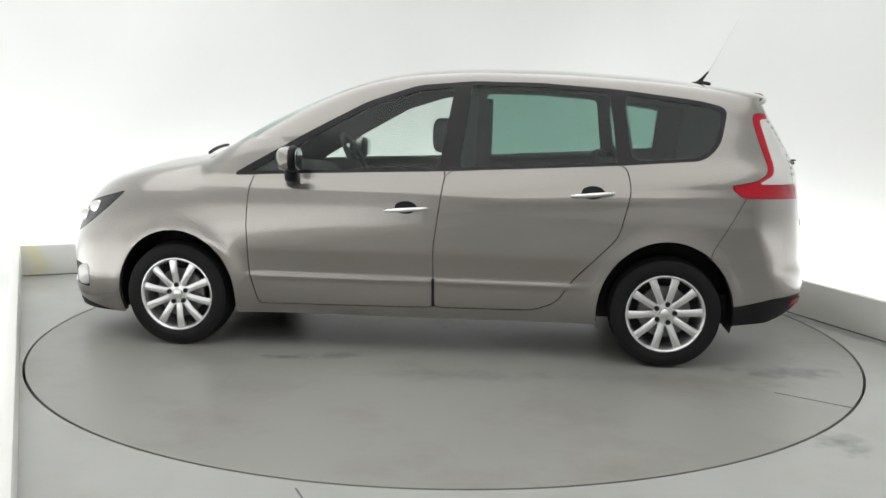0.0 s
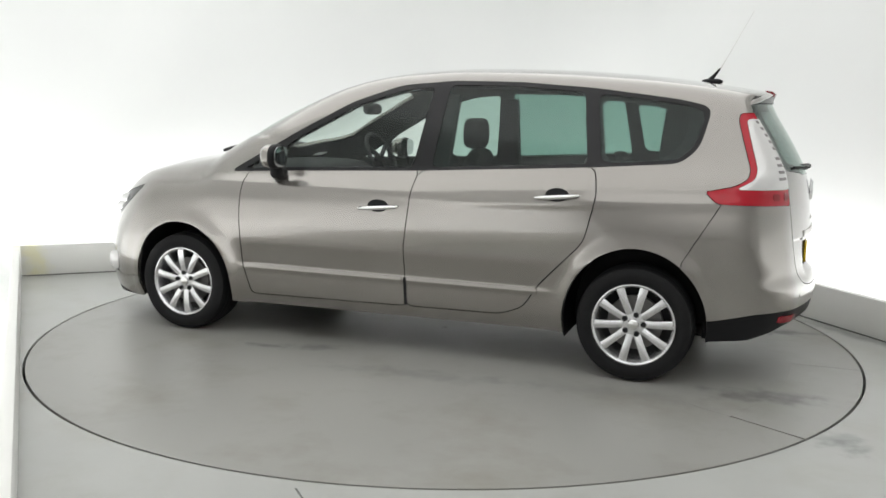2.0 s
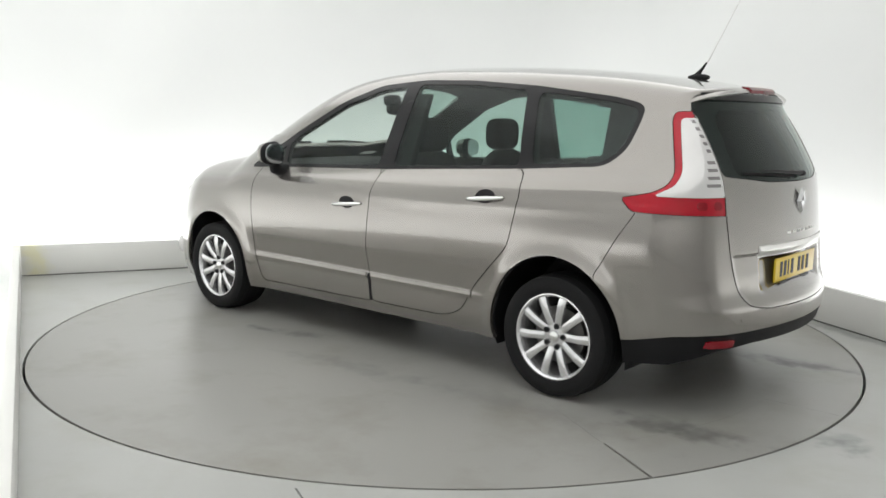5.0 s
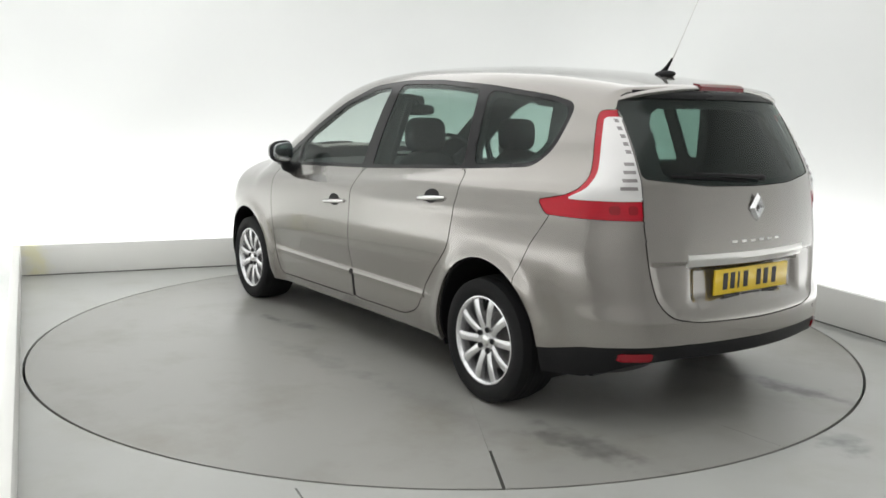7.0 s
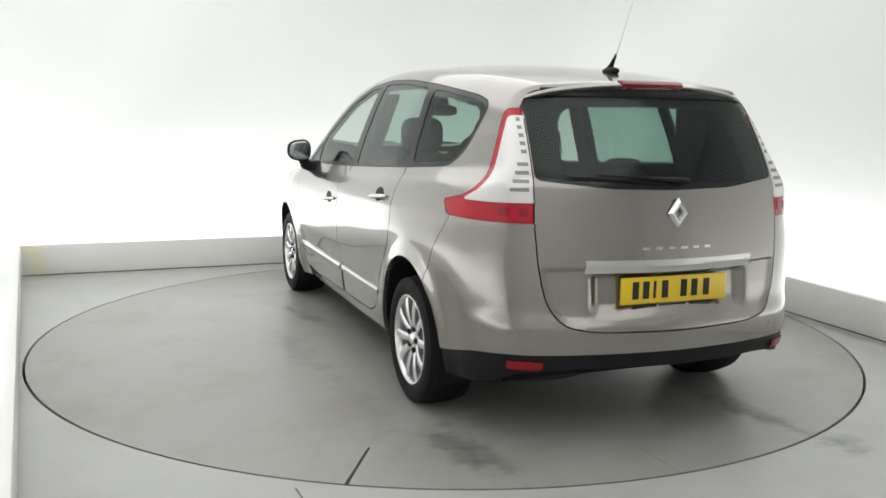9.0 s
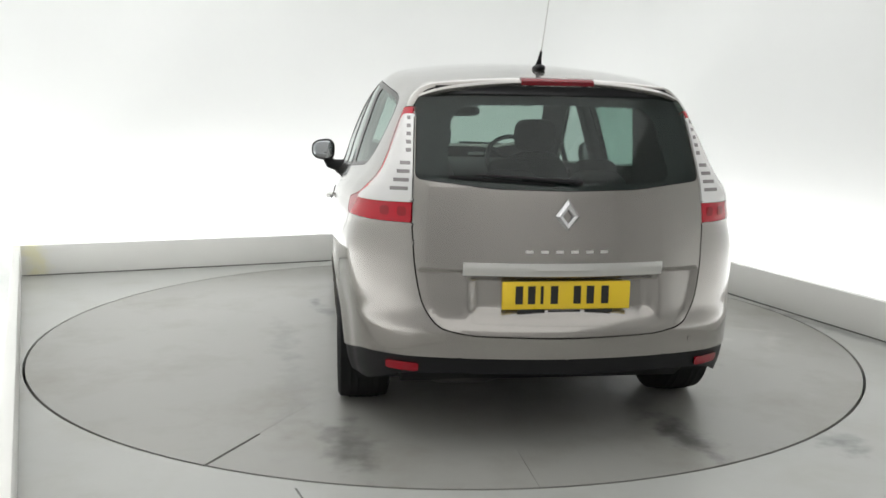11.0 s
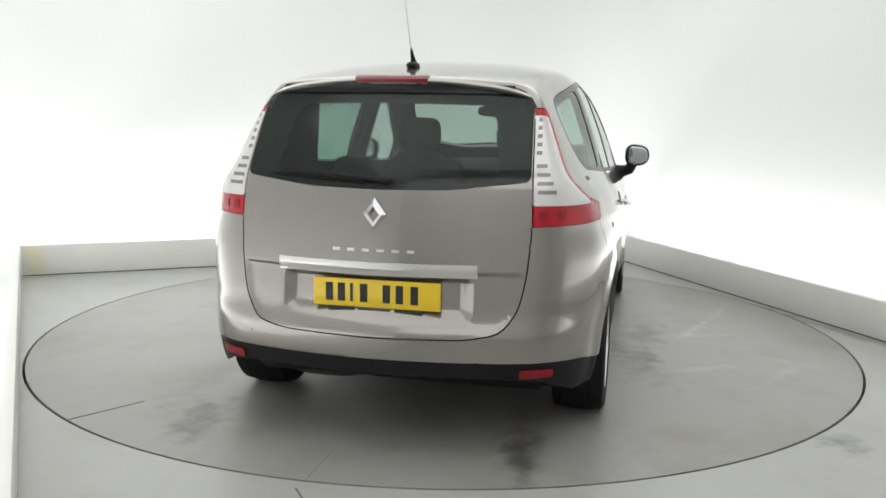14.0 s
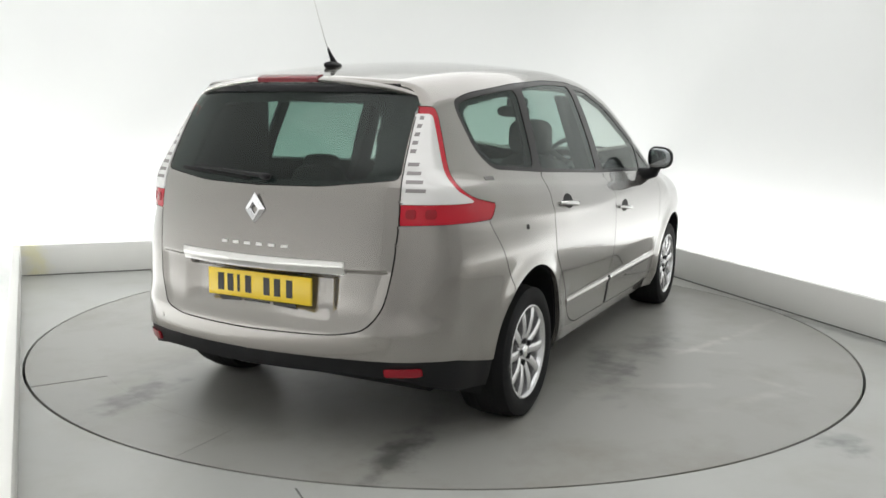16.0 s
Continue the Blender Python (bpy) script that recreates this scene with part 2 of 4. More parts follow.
side_line = curve((0.05, 0.76), (0.15, 0.805), (0.22, 0.838), (0.30, 0.866), (0.38, 0.876), (0.50, 0.883), (0.62, 0.895), (0.75, 0.902), (0.85, 0.903), (0.93, 0.892),
                  (0.98, 0.868), (1.02, 0.836), (1.06, 0.812), (1.2, 0.768), (1.35, 0.714), (1.45, 0.672), (1.55, 0.624), (1.75, 0.52))
belt_line = curve((2.4, 0.95), (1.3, 0.985), (1.05, 0.994), (0.657, 1.013), (-0.19, 1.043), (-1.14, 1.095), (-1.56, 1.12), (-2.4, 1.14))
plan_line = curve((2.5, 0.70), (2.2, 0.84), (1.9, 0.945), (1.6, 0.985), (1.3, 0.995), (0.8, 1.0), (-0.9, 1.0), (-1.35, 0.995), (-1.65, 0.975), (-1.85, 0.94), (-2.05, 0.89), (-2.4, 0.80))
rear_line = curve((0.10, -2.16), (0.25, -2.205), (0.33, -2.24), (0.42, -2.258), (0.5, -2.256), (0.58, -2.235), (0.65, -2.228), (0.95, -2.192), (1.07, -2.168), (1.134, -2.14),
                  (1.25, -2.075), (1.40, -1.985), (1.45, -1.965), (1.48, -1.985), (1.50, -1.985), (1.7, -1.95))
nose_line = curve((0.05, 2.24), (0.15, 2.28), (0.28, 2.315), (0.42, 2.32), (0.55, 2.30), (0.68, 2.25), (0.8, 2.2), (1.0, 2.1), (1.7, 2.0))


def shell(x, y, z):
    """Below nought inside the body, above it outside."""
    ay = np.abs(y)
    zr = z + (1.05 - belt_line(x)) * step(0.72, 0.98, z)
    w = side_line(zr) * plan_line(x)
    for wx in (1.383, -1.375):          # swollen wheel arches
        d = np.hypot(x - wx, (z - 0.30) * 0.93)
        w = w + 0.016 * np.exp(-((d - 0.36) / 0.055) ** 2) * step(0.9, 0.6, z)
    # hollow lower doors with a ridge along them
    door = step(-1.0, -0.8, x) * step(1.0, 0.85, x)
    w = w - 0.016 * door * np.clip((0.575 - z) / 0.12, 0, 1) + 0.009 * door * np.exp(-((z - 0.428) / 0.013) ** 2)
    # crease that rises from the sill to the tail lamp
    w = w + 0.006 * np.exp(-((z - (0.90 + 0.03 * (x < 9) * np.abs(x + 0.5))) / 0.03) ** 2)
    w = w - step(-0.9, -1.72, x) * (0.036 * step(0.78, 0.98, z) + 0.044 * step(0.98, 1.38, z))
    side = ay - w
    top = (z - (top_line(x) - 0.075 * (ay / 0.7) ** 2.2)) * 0.9
    lim = np.interp(z, (0.48, 0.52, 0.60, 0.67, 0.76), (0.38, 0.50, 0.555, 0.572, 0.588))
    rec = step(0.0, -0.03, ay - lim) * step(0.75, 0.738, z) * step(0.50, 0.56, z) * 0.012
    rec = rec + step(0.400, 0.33, ay) * step(0.732, 0.704, z) * step(0.540, 0.604, z) * 0.038
    rear = (rear_line(z) + rec + 0.31 * ay ** 2 - x) * 0.95
    front = (x - (nose_line(z) - 0.50 * (ay / 0.9) ** 2.5)) * 0.9
    kc = 0.10 + 0.16 * step(0.3, 1.2, x)
    f = smax(side, top, np.where(z > 1.2, kc, 0.2))
    f = smax(f, rear, 0.05 + 0.13 * step(1.15, 0.9, z))
    return smax(f, front, 0.14)


SPINE_Z, SPINE_A, SPINE_B = 0.72, -1.45, 1.65
NU, NV, NC = 520, 224, 125              # along the car, round its section, in each end fan


def rays(u, v):
    """Origin and direction of the ray of grid place (u, v): u runs nose to tail, v from below up to the roof."""
    th = np.radians(-90 + 180 * v / NV)
    mid = np.clip((u - NC) / (NU - 2 * NC), 0, 1)
    ox = SPINE_B + (SPINE_A - SPINE_B) * mid
    ph = np.where(u < NC, (NC - u) / NC, np.where(u > NU - NC, -(u - NU + NC) / NC, 0)) * PI / 2
    return ox, np.sin(ph), np.cos(ph) * np.cos(th), np.cos(ph) * np.sin(th)


def surface(u, v):
    ox, dx, dy, dz = rays(u, v)
    lo, hi = np.full_like(ox, 0.02), np.full_like(ox, 1.9)
    for _ in range(26):
        r = (lo + hi) / 2
        inside = shell(ox + dx * r, dy * r, SPINE_Z + dz * r) < 0
        lo, hi = np.where(inside, r, lo), np.where(inside, hi, r)
    r = (lo + hi) / 2
    return np.stack([ox + dx * r, dy * r, SPINE_Z + dz * r], -1)


def gradient(p):
    e = 0.004
    g = np.stack([shell(p[:, 0] + e * a, p[:, 1] + e * b, p[:, 2] + e * c) - shell(p[:, 0] - e * a, p[:, 1] - e * b, p[:, 2] - e * c)
                  for a, b, c in ((1, 0, 0), (0, 1, 0), (0, 0, 1))], -1)
    return g / (np.linalg.norm(g, axis=1)[:, None] + 1e-12)


def rounded(pts, r=0.02, closed=True, n=4):
    """An outline with its corners rounded."""
    out, k = [], len(pts)
    for i, p in enumerate(pts):
        p = np.array(p, float)
        if not closed and i in (0, k - 1):
            out.append(p)
            continue
        a, b = np.array(pts[i - 1], float) - p, np.array(pts[(i + 1) % k], float) - p
        la, lb = np.linalg.norm(a), np.linalg.norm(b)
        q = min(r, la * 0.45, lb * 0.45)
        s, e = p + a / la * q, p + b / lb * q
        out += [(1 - t) ** 2 * s + 2 * t * (1 - t) * p + t * t * e for t in np.linspace(0, 1, n)]
    return np.array(out)


def ellipse(cx, cz, rx, rz, n=72):
    a = np.linspace(0, 2 * PI, n, endpoint=False)
    return np.stack([cx + rx * np.cos(a), cz + rz * np.sin(a)], -1)


def inside(poly, q):
    """Which of the points q lie in the closed outline."""
    c = np.zeros(len(q), bool)
    x, y = q[:, 0], q[:, 1]
    for (x0, y0), (x1, y1) in zip(poly, np.roll(poly, -1, 0)):
        if y0 != y1:
            c ^= ((y0 > y) != (y1 > y)) & (x < (x1 - x0) * (y - y0) / (y1 - y0) + x0)
    return c


def nearest(poly, q):
    best, at = np.full(len(q), 9.0), np.zeros_like(q)
    for a, b in zip(poly, np.roll(poly, -1, 0)):
        d = b - a
        t = np.clip(((q - a) @ d) / (d @ d + 1e-12), 0, 1)
        p = a + t[:, None] * d
        m = np.linalg.norm(q - p, axis=1)
        w = m < best
        best[w], at[w] = m[w], p[w]
    return best, at


# Outlines on the flank (x, z)
ARCH_F, ARCH_R = ellipse(1.383, 0.29, 0.350, 0.385), ellipse(-1.372, 0.29, 0.366, 0.405)
SKIRT = np.array([(3, -1), (3, 0.165), (2.0, 0.16), (1.75, 0.165), (1.60, 0.19), (1.04, 0.20), (-0.99, 0.217), (-1.6, 0.235), (-1.78, 0.238), (-1.93, 0.250), (-2.03, 0.285), (-2.10, 0.318), (-2.18, 0.338), (-3, 0.342), (-3, -1)])
DLO = rounded([(1.06, 0.992), (0.66, 1.012), (-0.19, 1.043), (-1.14, 1.095), (-1.555, 1.125), (-1.64, 1.205), (-1.685, 1.405), (-1.53, 1.442), (-1.10, 1.496),
               (-0.67, 1.528), (-0.30, 1.534), (0.02, 1.508), (0.30, 1.412), (0.667, 1.217)], 0.05)
G_FRONT = rounded([(0.70, 1.028), (-0.125, 1.058), (-0.19, 1.500), (0.00, 1.482), (0.27, 1.395), (0.62, 1.205), (0.70, 1.150)], 0.025)
G_FIX = rounded([(0.95, 1.015), (0.735, 1.026), (0.735, 1.14)], 0.012)
G_REAR = rounded([(-0.235, 1.062), (-1.095, 1.108), (-1.045, 1.478), (-0.67, 1.508), (-0.285, 1.513)], 0.03)
G_QUARTER = rounded([(-1.165, 1.114), (-1.54, 1.140), (-1.618, 1.21), (-1.66, 1.392), (-1.52, 1.424), (-1.115, 1.474)], 0.05)
DOOR_F = rounded([(0.928, 0.9985), (0.951, 0.72), (0.946, 0.452), (0.900, 0.262), (-0.105, 0.278), (-0.106, 0.618), (-0.165, 1.0425), (0.66, 1.0125)], 0.03)
DOOR_R = rounded([(-0.165, 1.0425), (-0.106, 0.618), (-0.105, 0.278), (-0.66, 0.286), (-0.79, 0.335), (-0.864, 0.457), (-1.109, 0.713), (-1.166, 0.958), (-1.14, 1.0955)], 0.05)
HEAD = rounded([(2.15, 0.60), (2.16, 0.69), (2.02, 0.80), (1.70, 0.885), (1.80, 0.80), (1.96, 0.695)], 0.03)
FOG = rounded([(2.6, 0.43), (2.02, 0.43), (1.97, 0.30), (2.6, 0.30)], 0.03)
CHIN = np.array([(3, -1), (3, 0.235), (2.15, 0.225), (1.86, 0.175), (1.70, 0.15), (1.70, -1)])
LAMP = rounded([(-1.685, 0.992), (-1.75, 0.935), (-2.3, 0.920), (-2.3, 1.39), (-1.822, 1.378), (-1.818, 1.34), (-1.852, 1.225), (-1.892, 1.10), (-1.882, 1.055), (-1.825, 1.022)], 0.022)
LAMP_RED = np.array([(-1.5, 0.85), (-2.4, 0.85), (-2.4, 1.004), (-1.99, 1.012), (-1.9, 1.000), (-1.80, 1.003), (-1.5, 1.02)])
LAMP_WHITE = rounded([(-1.83, 1.007), (-2.5, 1.004), (-2.5, 1.355), (-1.852, 1.350), (-1.882, 1.24), (-1.923, 1.105), (-1.915, 1.055), (-1.87, 1.030)], 0.02)
BUMPER = np.array([(-1.768, 0.932), (-1.60, 0.64), (-1.60, -0.5), (-3, -0.5), (-3, 0.93)])
VALANCE = np.array([(-1.70, 0.348), (-1.78, 0.354), (-1.95, 0.390), (-2.08, 0.400), (-2.17, 0.402), (-2.25, 0.406), (-3, 0.408), (-3, -1), (-1.70, -1)])
# Outlines on the tail (y, z)
GATE = rounded([(0, 0.488), (0.38, 0.494), (0.505, 0.518), (0.560, 0.60), (0.578, 0.67), (0.592, 0.76), (0.603, 0.93), (0.600, 1.02), (0.594, 1.12), (0.586, 1.25), (0.576, 1.38),
                 (0.56, 1.415), (0.52, 1.455), (0.0, 1.462), (-0.1, 1.462), (-0.1, 0.488)], 0.045)
GLASS_T = rounded([(-0.3, 1.062), (0.0, 1.063), (0.28, 1.067), (0.582, 1.100), (0.573, 1.25), (0.566, 1.36), (0.60, 1.50), (0.0, 1.51), (-0.3, 1.51)], 0.02)
# Outline on top (x, y)
SCREEN = rounded([(1.27, -0.2), (1.25, 0.35), (1.12, 0.60), (1.02, 0.66), (0.62, 0.60), (0.43, 0.545), (0.395, 0.35), (0.385, -0.2)], 0.04)


def build_shell():
    """The shell's points, outward normals, triangles and the region of each triangle, for the left half."""
    gu, gv = np.meshgrid(np.arange(NU + 1.0), np.arange(NV + 1.0), indexing="ij")
    u, v = gu.ravel(), gv.ravel()
    p = surface(u, v)
    nrm = gradient(p)
    fixed = np.zeros(len(u), int)
    flank = (nrm[:, 1] > 0.25)
    tail = (nrm[:, 0] < -0.35) & (p[:, 0] < -1.6)
    lids = (nrm[:, 2] > 0.2) & (p[:, 2] > 1.0)
    jobs = [((0, 2), o, flank) for o in (ARCH_F, ARCH_R, SKIRT, DLO, G_FRONT, G_FIX, G_REAR, G_QUARTER, DOOR_F, DOOR_R, HEAD, FOG, CHIN, LAMP, LAMP_WHITE, LAMP_RED, BUMPER, VALANCE)]
    jobs += [((0, 2), o, tail & ~flank) for o in (SKIRT, VALANCE)]
    jobs += [((1, 2), o, tail) for o in (GATE, GLASS_T)] + [((0, 1), SCREEN, lids)]
    shape = (NU + 1, NV + 1)
    edge = ((u < 1) | (u > NU - 1) | (v > NV - 1) | (v < 1)).reshape(shape)
    pull_u, pull_v = np.zeros(shape), np.zeros(shape)
    fixed = fixed.reshape(shape)
    for k, (ax, poly, where) in enumerate(jobs):
        q = p[:, ax]
        lo, hi = poly.min(0) - 0.05, poly.max(0) + 0.05
        near = np.nonzero(where & (q > lo).all(1) & (q < hi).all(1))[0]
        if not len(near):
            continue
        far = np.full(len(u), np.nan)
        d, _ = nearest(poly, q[near])
        far[near] = np.where(inside(poly, q[near]), -d, d)
        far = far.reshape(shape)
        best = np.full(shape, 0.75)
        su, sv = np.zeros(shape), np.zeros(shape)
        for axis in (0, 1):
            one = (slice(None, -1), slice(None)) if axis == 0 else (slice(None), slice(None, -1))
            two = (slice(1, None), slice(None)) if axis == 0 else (slice(None), slice(1, None))
            s1, s2 = far[one], far[two]
            with np.errstate(invalid="ignore", divide="ignore"):
                cross = s1 * s2 < 0
                t = s1 / (s1 - s2)
            for sl, amount in ((one, t), (two, t - 1)):
                take = cross & (np.abs(amount) <= 0.5) & (np.abs(amount) < best[sl])
                best[sl] = np.where(take, np.abs(amount), best[sl])
                su[sl] = np.where(take, amount if axis == 0 else 0, su[sl])
                sv[sl] = np.where(take, amount if axis == 1 else 0, sv[sl])
        hit = (best < 0.7) & (fixed == 0) & ~edge
        pull_u[hit], pull_v[hit] = su[hit], sv[hit]
        fixed[hit] = k + 1
    fixed = fixed.ravel()
    u, v = u + pull_u.ravel(), v + pull_v.ravel()
    moved = np.nonzero(fixed)[0]
    p[moved] = surface(u[moved], v[moved])
    p[p[:, 1] < 0.003, 1] = 0
    nrm = gradient(p)
    g = np.arange((NU + 1) * (NV + 1)).reshape(NU + 1, NV + 1)
    a, b, c, d = g[:-1, :-1].ravel(), g[1:, :-1].ravel(), g[1:, 1:].ravel(), g[:-1, 1:].ravel()
    use_bd = (fixed[b] > 0) & (fixed[b] == fixed[d]) & ~((fixed[a] > 0) & (fixed[a] == fixed[c]))
    t1 = np.where(use_bd[:, None], np.stack([a, b, d], -1), np.stack([a, b, c], -1))
    t2 = np.where(use_bd[:, None], np.stack([b, c, d], -1), np.stack([a, c, d], -1))
    tri = np.concatenate([t1, t2])
    area2 = np.linalg.norm(np.cross(p[tri[:, 1]] - p[tri[:, 0]], p[tri[:, 2]] - p[tri[:, 0]]), axis=1)
    tri = tri[area2 > 1e-9]
    m, n = p[tri].mean(1), nrm[tri].mean(1)
    reg = np.array(["body"] * len(tri), dtype="U24")
    xz, yz, xy = m[:, (0, 2)], m[:, (1, 2)], m[:, (0, 1)]
    fl = n[:, 1] > 0.2
    back = (n[:, 0] < -0.3) & (m[:, 0] < -1.6)

    def put(mask, name):
        reg[mask] = name

    put((fl | back) & inside(BUMPER, xz), "rear_bumper")
    put(m[:, 0] > 1.72, "body")
    put(fl & inside(HEAD, xz), "headlight")
    put(inside(FOG, xz) & (m[:, 0] > 1.9) & (m[:, 1] > 0.35), "fog_lamp")
    put(inside(FOG, xz) & (m[:, 0] > 1.9) & (m[:, 1] <= 0.35), "grille")
    put(inside(CHIN, xz), "front_lip")
    put((fl | back) & inside(VALANCE, xz), "rear_valance")
    put(back & inside(GATE, yz), "tailgate")
    put(back & inside(GATE, yz) & inside(GLASS_T, yz), "rear_window")
    lamp = (m[:, 0] < -1.6) & inside(LAMP, xz) & ~inside(GATE, yz)
    put(lamp, "tail_lamp")
    put(lamp & inside(LAMP_WHITE, xz), "lamp_lens")
    put(fl & inside(DOOR_F, xz), "front_door")
    put(fl & inside(DOOR_R, xz), "rear_door")
    put(fl & inside(DLO, xz), "window_surround")
    for poly, name in ((G_FRONT, "front_door_window"), (G_FIX, "corner_window"), (G_REAR, "rear_door_window"), (G_QUARTER, "quarter_window")):
        put(fl & inside(poly, xz), name)
    put((n[:, 2] > 0.15) & (m[:, 2] > 1.02) & inside(SCREEN, xy) & (reg == "body"), "windscreen")
    put(fl & (inside(ARCH_F, xz) | inside(ARCH_R, xz)), "cut")
    put(inside(SKIRT, xz), "cut")
    return p, nrm, tri, reg


SHELL_P, SHELL_N, SHELL_T, SHELL_R = build_shell()
MIRROR_Y = np.array([1, -1, 1])


def panel(name, region, mat, parent, side=0, gap=0.0032, depth=0.022, sink=0.0, label="", lift=None):
    """One part of the shell with its edges turned in. side: 1 left, -1 right, 0 both halves joined at the middle."""
    tri = SHELL_T[np.isin(SHELL_R, region if isinstance(region, (list, tuple)) else [region])]
    ids, inv = np.unique(tri, return_inverse=True)
    p, n, f = SHELL_P[ids].copy(), SHELL_N[ids], inv.reshape(-1, 3)
    e = np.sort(np.concatenate([f[:, (0, 1)], f[:, (1, 2)], f[:, (2, 0)]]), 1)
    e, cnt = np.unique(e, axis=0, return_counts=True)
    e = e[cnt == 1]
    e = e[~((p[e[:, 0], 1] < 1e-6) & (p[e[:, 1], 1] < 1e-6))]
    rim = np.unique(e)
    pull = np.zeros_like(p)
    mid = p[f].mean(1)
    for k in range(3):
        np.add.at(pull, f[:, k], mid - p[f[:, k]])
    pull -= n * (pull * n).sum(1)[:, None]
    pull /= np.linalg.norm(pull, axis=1)[:, None] + 1e-9
    flat = p[:, 1] < 1e-6
    q = p.copy()
    q[rim] += pull[rim] * gap
    q -= n * sink
    q[flat, 1] = 0
    lip = q[rim] - n[rim] * depth
    lip[flat[rim], 1] = 0
    where = np.full(len(q), -1)
    where[rim] = len(q) + np.arange(len(rim))
    owner = {}
    for t in f:
        for i, j in ((t[0], t[1]), (t[1], t[2]), (t[2], t[0])):
            owner[(i, j)] = 1
    walls = []
    for i, j in e:
        if (i, j) not in owner:
            i, j = j, i
        walls += [(j, i, where[i]), (j, where[i], where[j])]
    full = np.concatenate([q, lip])
    faces = np.concatenate([f, np.array(walls, int).reshape(-1, 3)]) if depth > 0 else f
    if side == 1 or side == 0:
        va, fa = full, faces
        if side == 0:
            other = np.arange(len(full)) + len(full)
            mid_ids = np.nonzero(np.concatenate([flat, flat[rim]]))[0]
            other[mid_ids] = mid_ids
            va, fa = np.concatenate([full, full * MIRROR_Y]), np.concatenate([faces, other[faces][:, ::-1]])
    else:
        va, fa = full * MIRROR_Y, faces[:, ::-1]
    used, inv = np.unique(fa, return_inverse=True)
    va, fa = va[used], inv.reshape(-1, 3)
    # keep faces turned outward
    fn = np.cross(va[fa[:, 1]] - va[fa[:, 0]], va[fa[:, 2]] - va[fa[:, 0]])
    me = bpy.data.meshes.new(name)
    me.from_pydata(va.tolist(), [], fa.tolist())
    me.materials.append(mat)
    me.shade_smooth()
    if depth > 0:
        me.set_sharp_from_angle(angle=radians(50))
    me.flip_normals() if fn[:, 2].sum() + (fn * (va[fa].mean(1) - np.array([0, 0, 0.7]))).sum() < 0 else None
    ob = new(name, me)
    ob.parent = parent
    if label:
        ob["label"] = label
    return ob

# ---- car materials ----


def paint(name, color):
    """Metallic car paint under clear lacquer, with a fine flake."""
    m = material(name, color, 0.23, 0.70, scale=20, vary=0.03, fine=1500, coat=1.0, rough_vary=0.03)
    t = m.node_tree
    b = t.nodes["Principled BSDF"]
    b.inputs["Coat Roughness"].default_value, b.inputs["Coat IOR"].default_value = 0.03, 1.6
    return m


def glass(name, tint):
    """A thin pane: tinted see-through with a mirror gloss that grows at grazing angles."""
    m = bpy.data.materials.new(name)
    m.use_nodes = True
    t = m.node_tree
    t.nodes.clear()
    out, mix, tr, gl, lw, pw, fr = (t.nodes.new(k) for k in ("ShaderNodeOutputMaterial", "ShaderNodeMixShader", "ShaderNodeBsdfTransparent", "ShaderNodeBsdfGlossy", "ShaderNodeLayerWeight", "ShaderNodeMath", "ShaderNodeMath"))
    tr.inputs["Color"].default_value = (*tint, 1)
    gl.inputs["Roughness"].default_value = 0.06
    gl.inputs["Color"].default_value = (0.95, 1, 0.98, 1)
    lw.inputs["Blend"].default_value = 0.5
    pw.operation, fr.operation = "POWER", "MULTIPLY_ADD"
    pw.inputs[1].default_value = 5.0
    fr.inputs[1].default_value, fr.inputs[2].default_value = 0.85, 0.035
    t.links.new(lw.outputs["Facing"], pw.inputs[0])
    t.links.new(pw.outputs[0], fr.inputs[0])
    t.links.new(fr.outputs[0], mix.inputs[0])
    t.links.new(tr.outputs[0], mix.inputs[1])
    t.links.new(gl.outputs[0], mix.inputs[2])
    t.links.new(mix.outputs[0], out.inputs[0])
    return m


M_PAINT = paint("beige_grey_metallic", (0.274, 0.256, 0.236))
M_GLASS_CLEAR = glass("clear_tinted_glass", (0.77, 0.83, 0.80))
M_GLASS_DARK = glass("privacy_glass", (0.39, 0.54, 0.49))
M_GLASS_TAIL = glass("tail_glass", (0.36, 0.47, 0.43))
M_BLACK = material("black_plastic", (0.009, 0.009, 0.010), 0.5, scale=60, vary=0.1, bump=0.1, fine=900, spec=0.22)
M_GLOSS = material("gloss_black_trim", (0.013, 0.013, 0.014), 0.22, scale=30, vary=0.05, coat=0.0, spec=0.3, rough_vary=0.03)
M_RUBBER = material("tyre_rubber", (0.011, 0.011, 0.0115), 0.72, scale=50, vary=0.15, bump=0.3, fine=500, spec=0.2)
M_ALLOY = material("silver_alloy", (0.74, 0.74, 0.75), 0.24, 0.75, scale=50, vary=0.04, fine=900, coat=0.4, rough_vary=0.05)
M_CHROME = material("satin_chrome", (0.80, 0.80, 0.79), 0.16, 1.0, scale=40, vary=0.03, rough_vary=0.04)
M_SATIN = material("satin_silver", (0.66, 0.65, 0.63), 0.30, 0.85, scale=40, vary=0.04, rough_vary=0.05)
M_STEEL = material("brake_steel", (0.17, 0.165, 0.16), 0.45, 0.9, scale=60, vary=0.15)
M_RED = material("red_lamp_lens", (0.44, 0.006, 0.020), 0.15, scale=60, vary=0.1, coat=0.25, spec=0.35, rough_vary=0.03)
M_REDDARK = material("dark_red_lens", (0.16, 0.006, 0.012), 0.25, scale=60, vary=0.1, coat=0.2, spec=0.3, rough_vary=0.03)
M_REDMID = material("deep_red_lens", (0.26, 0.005, 0.014), 0.15, scale=60, vary=0.1, coat=0.25, spec=0.35, rough_vary=0.03)
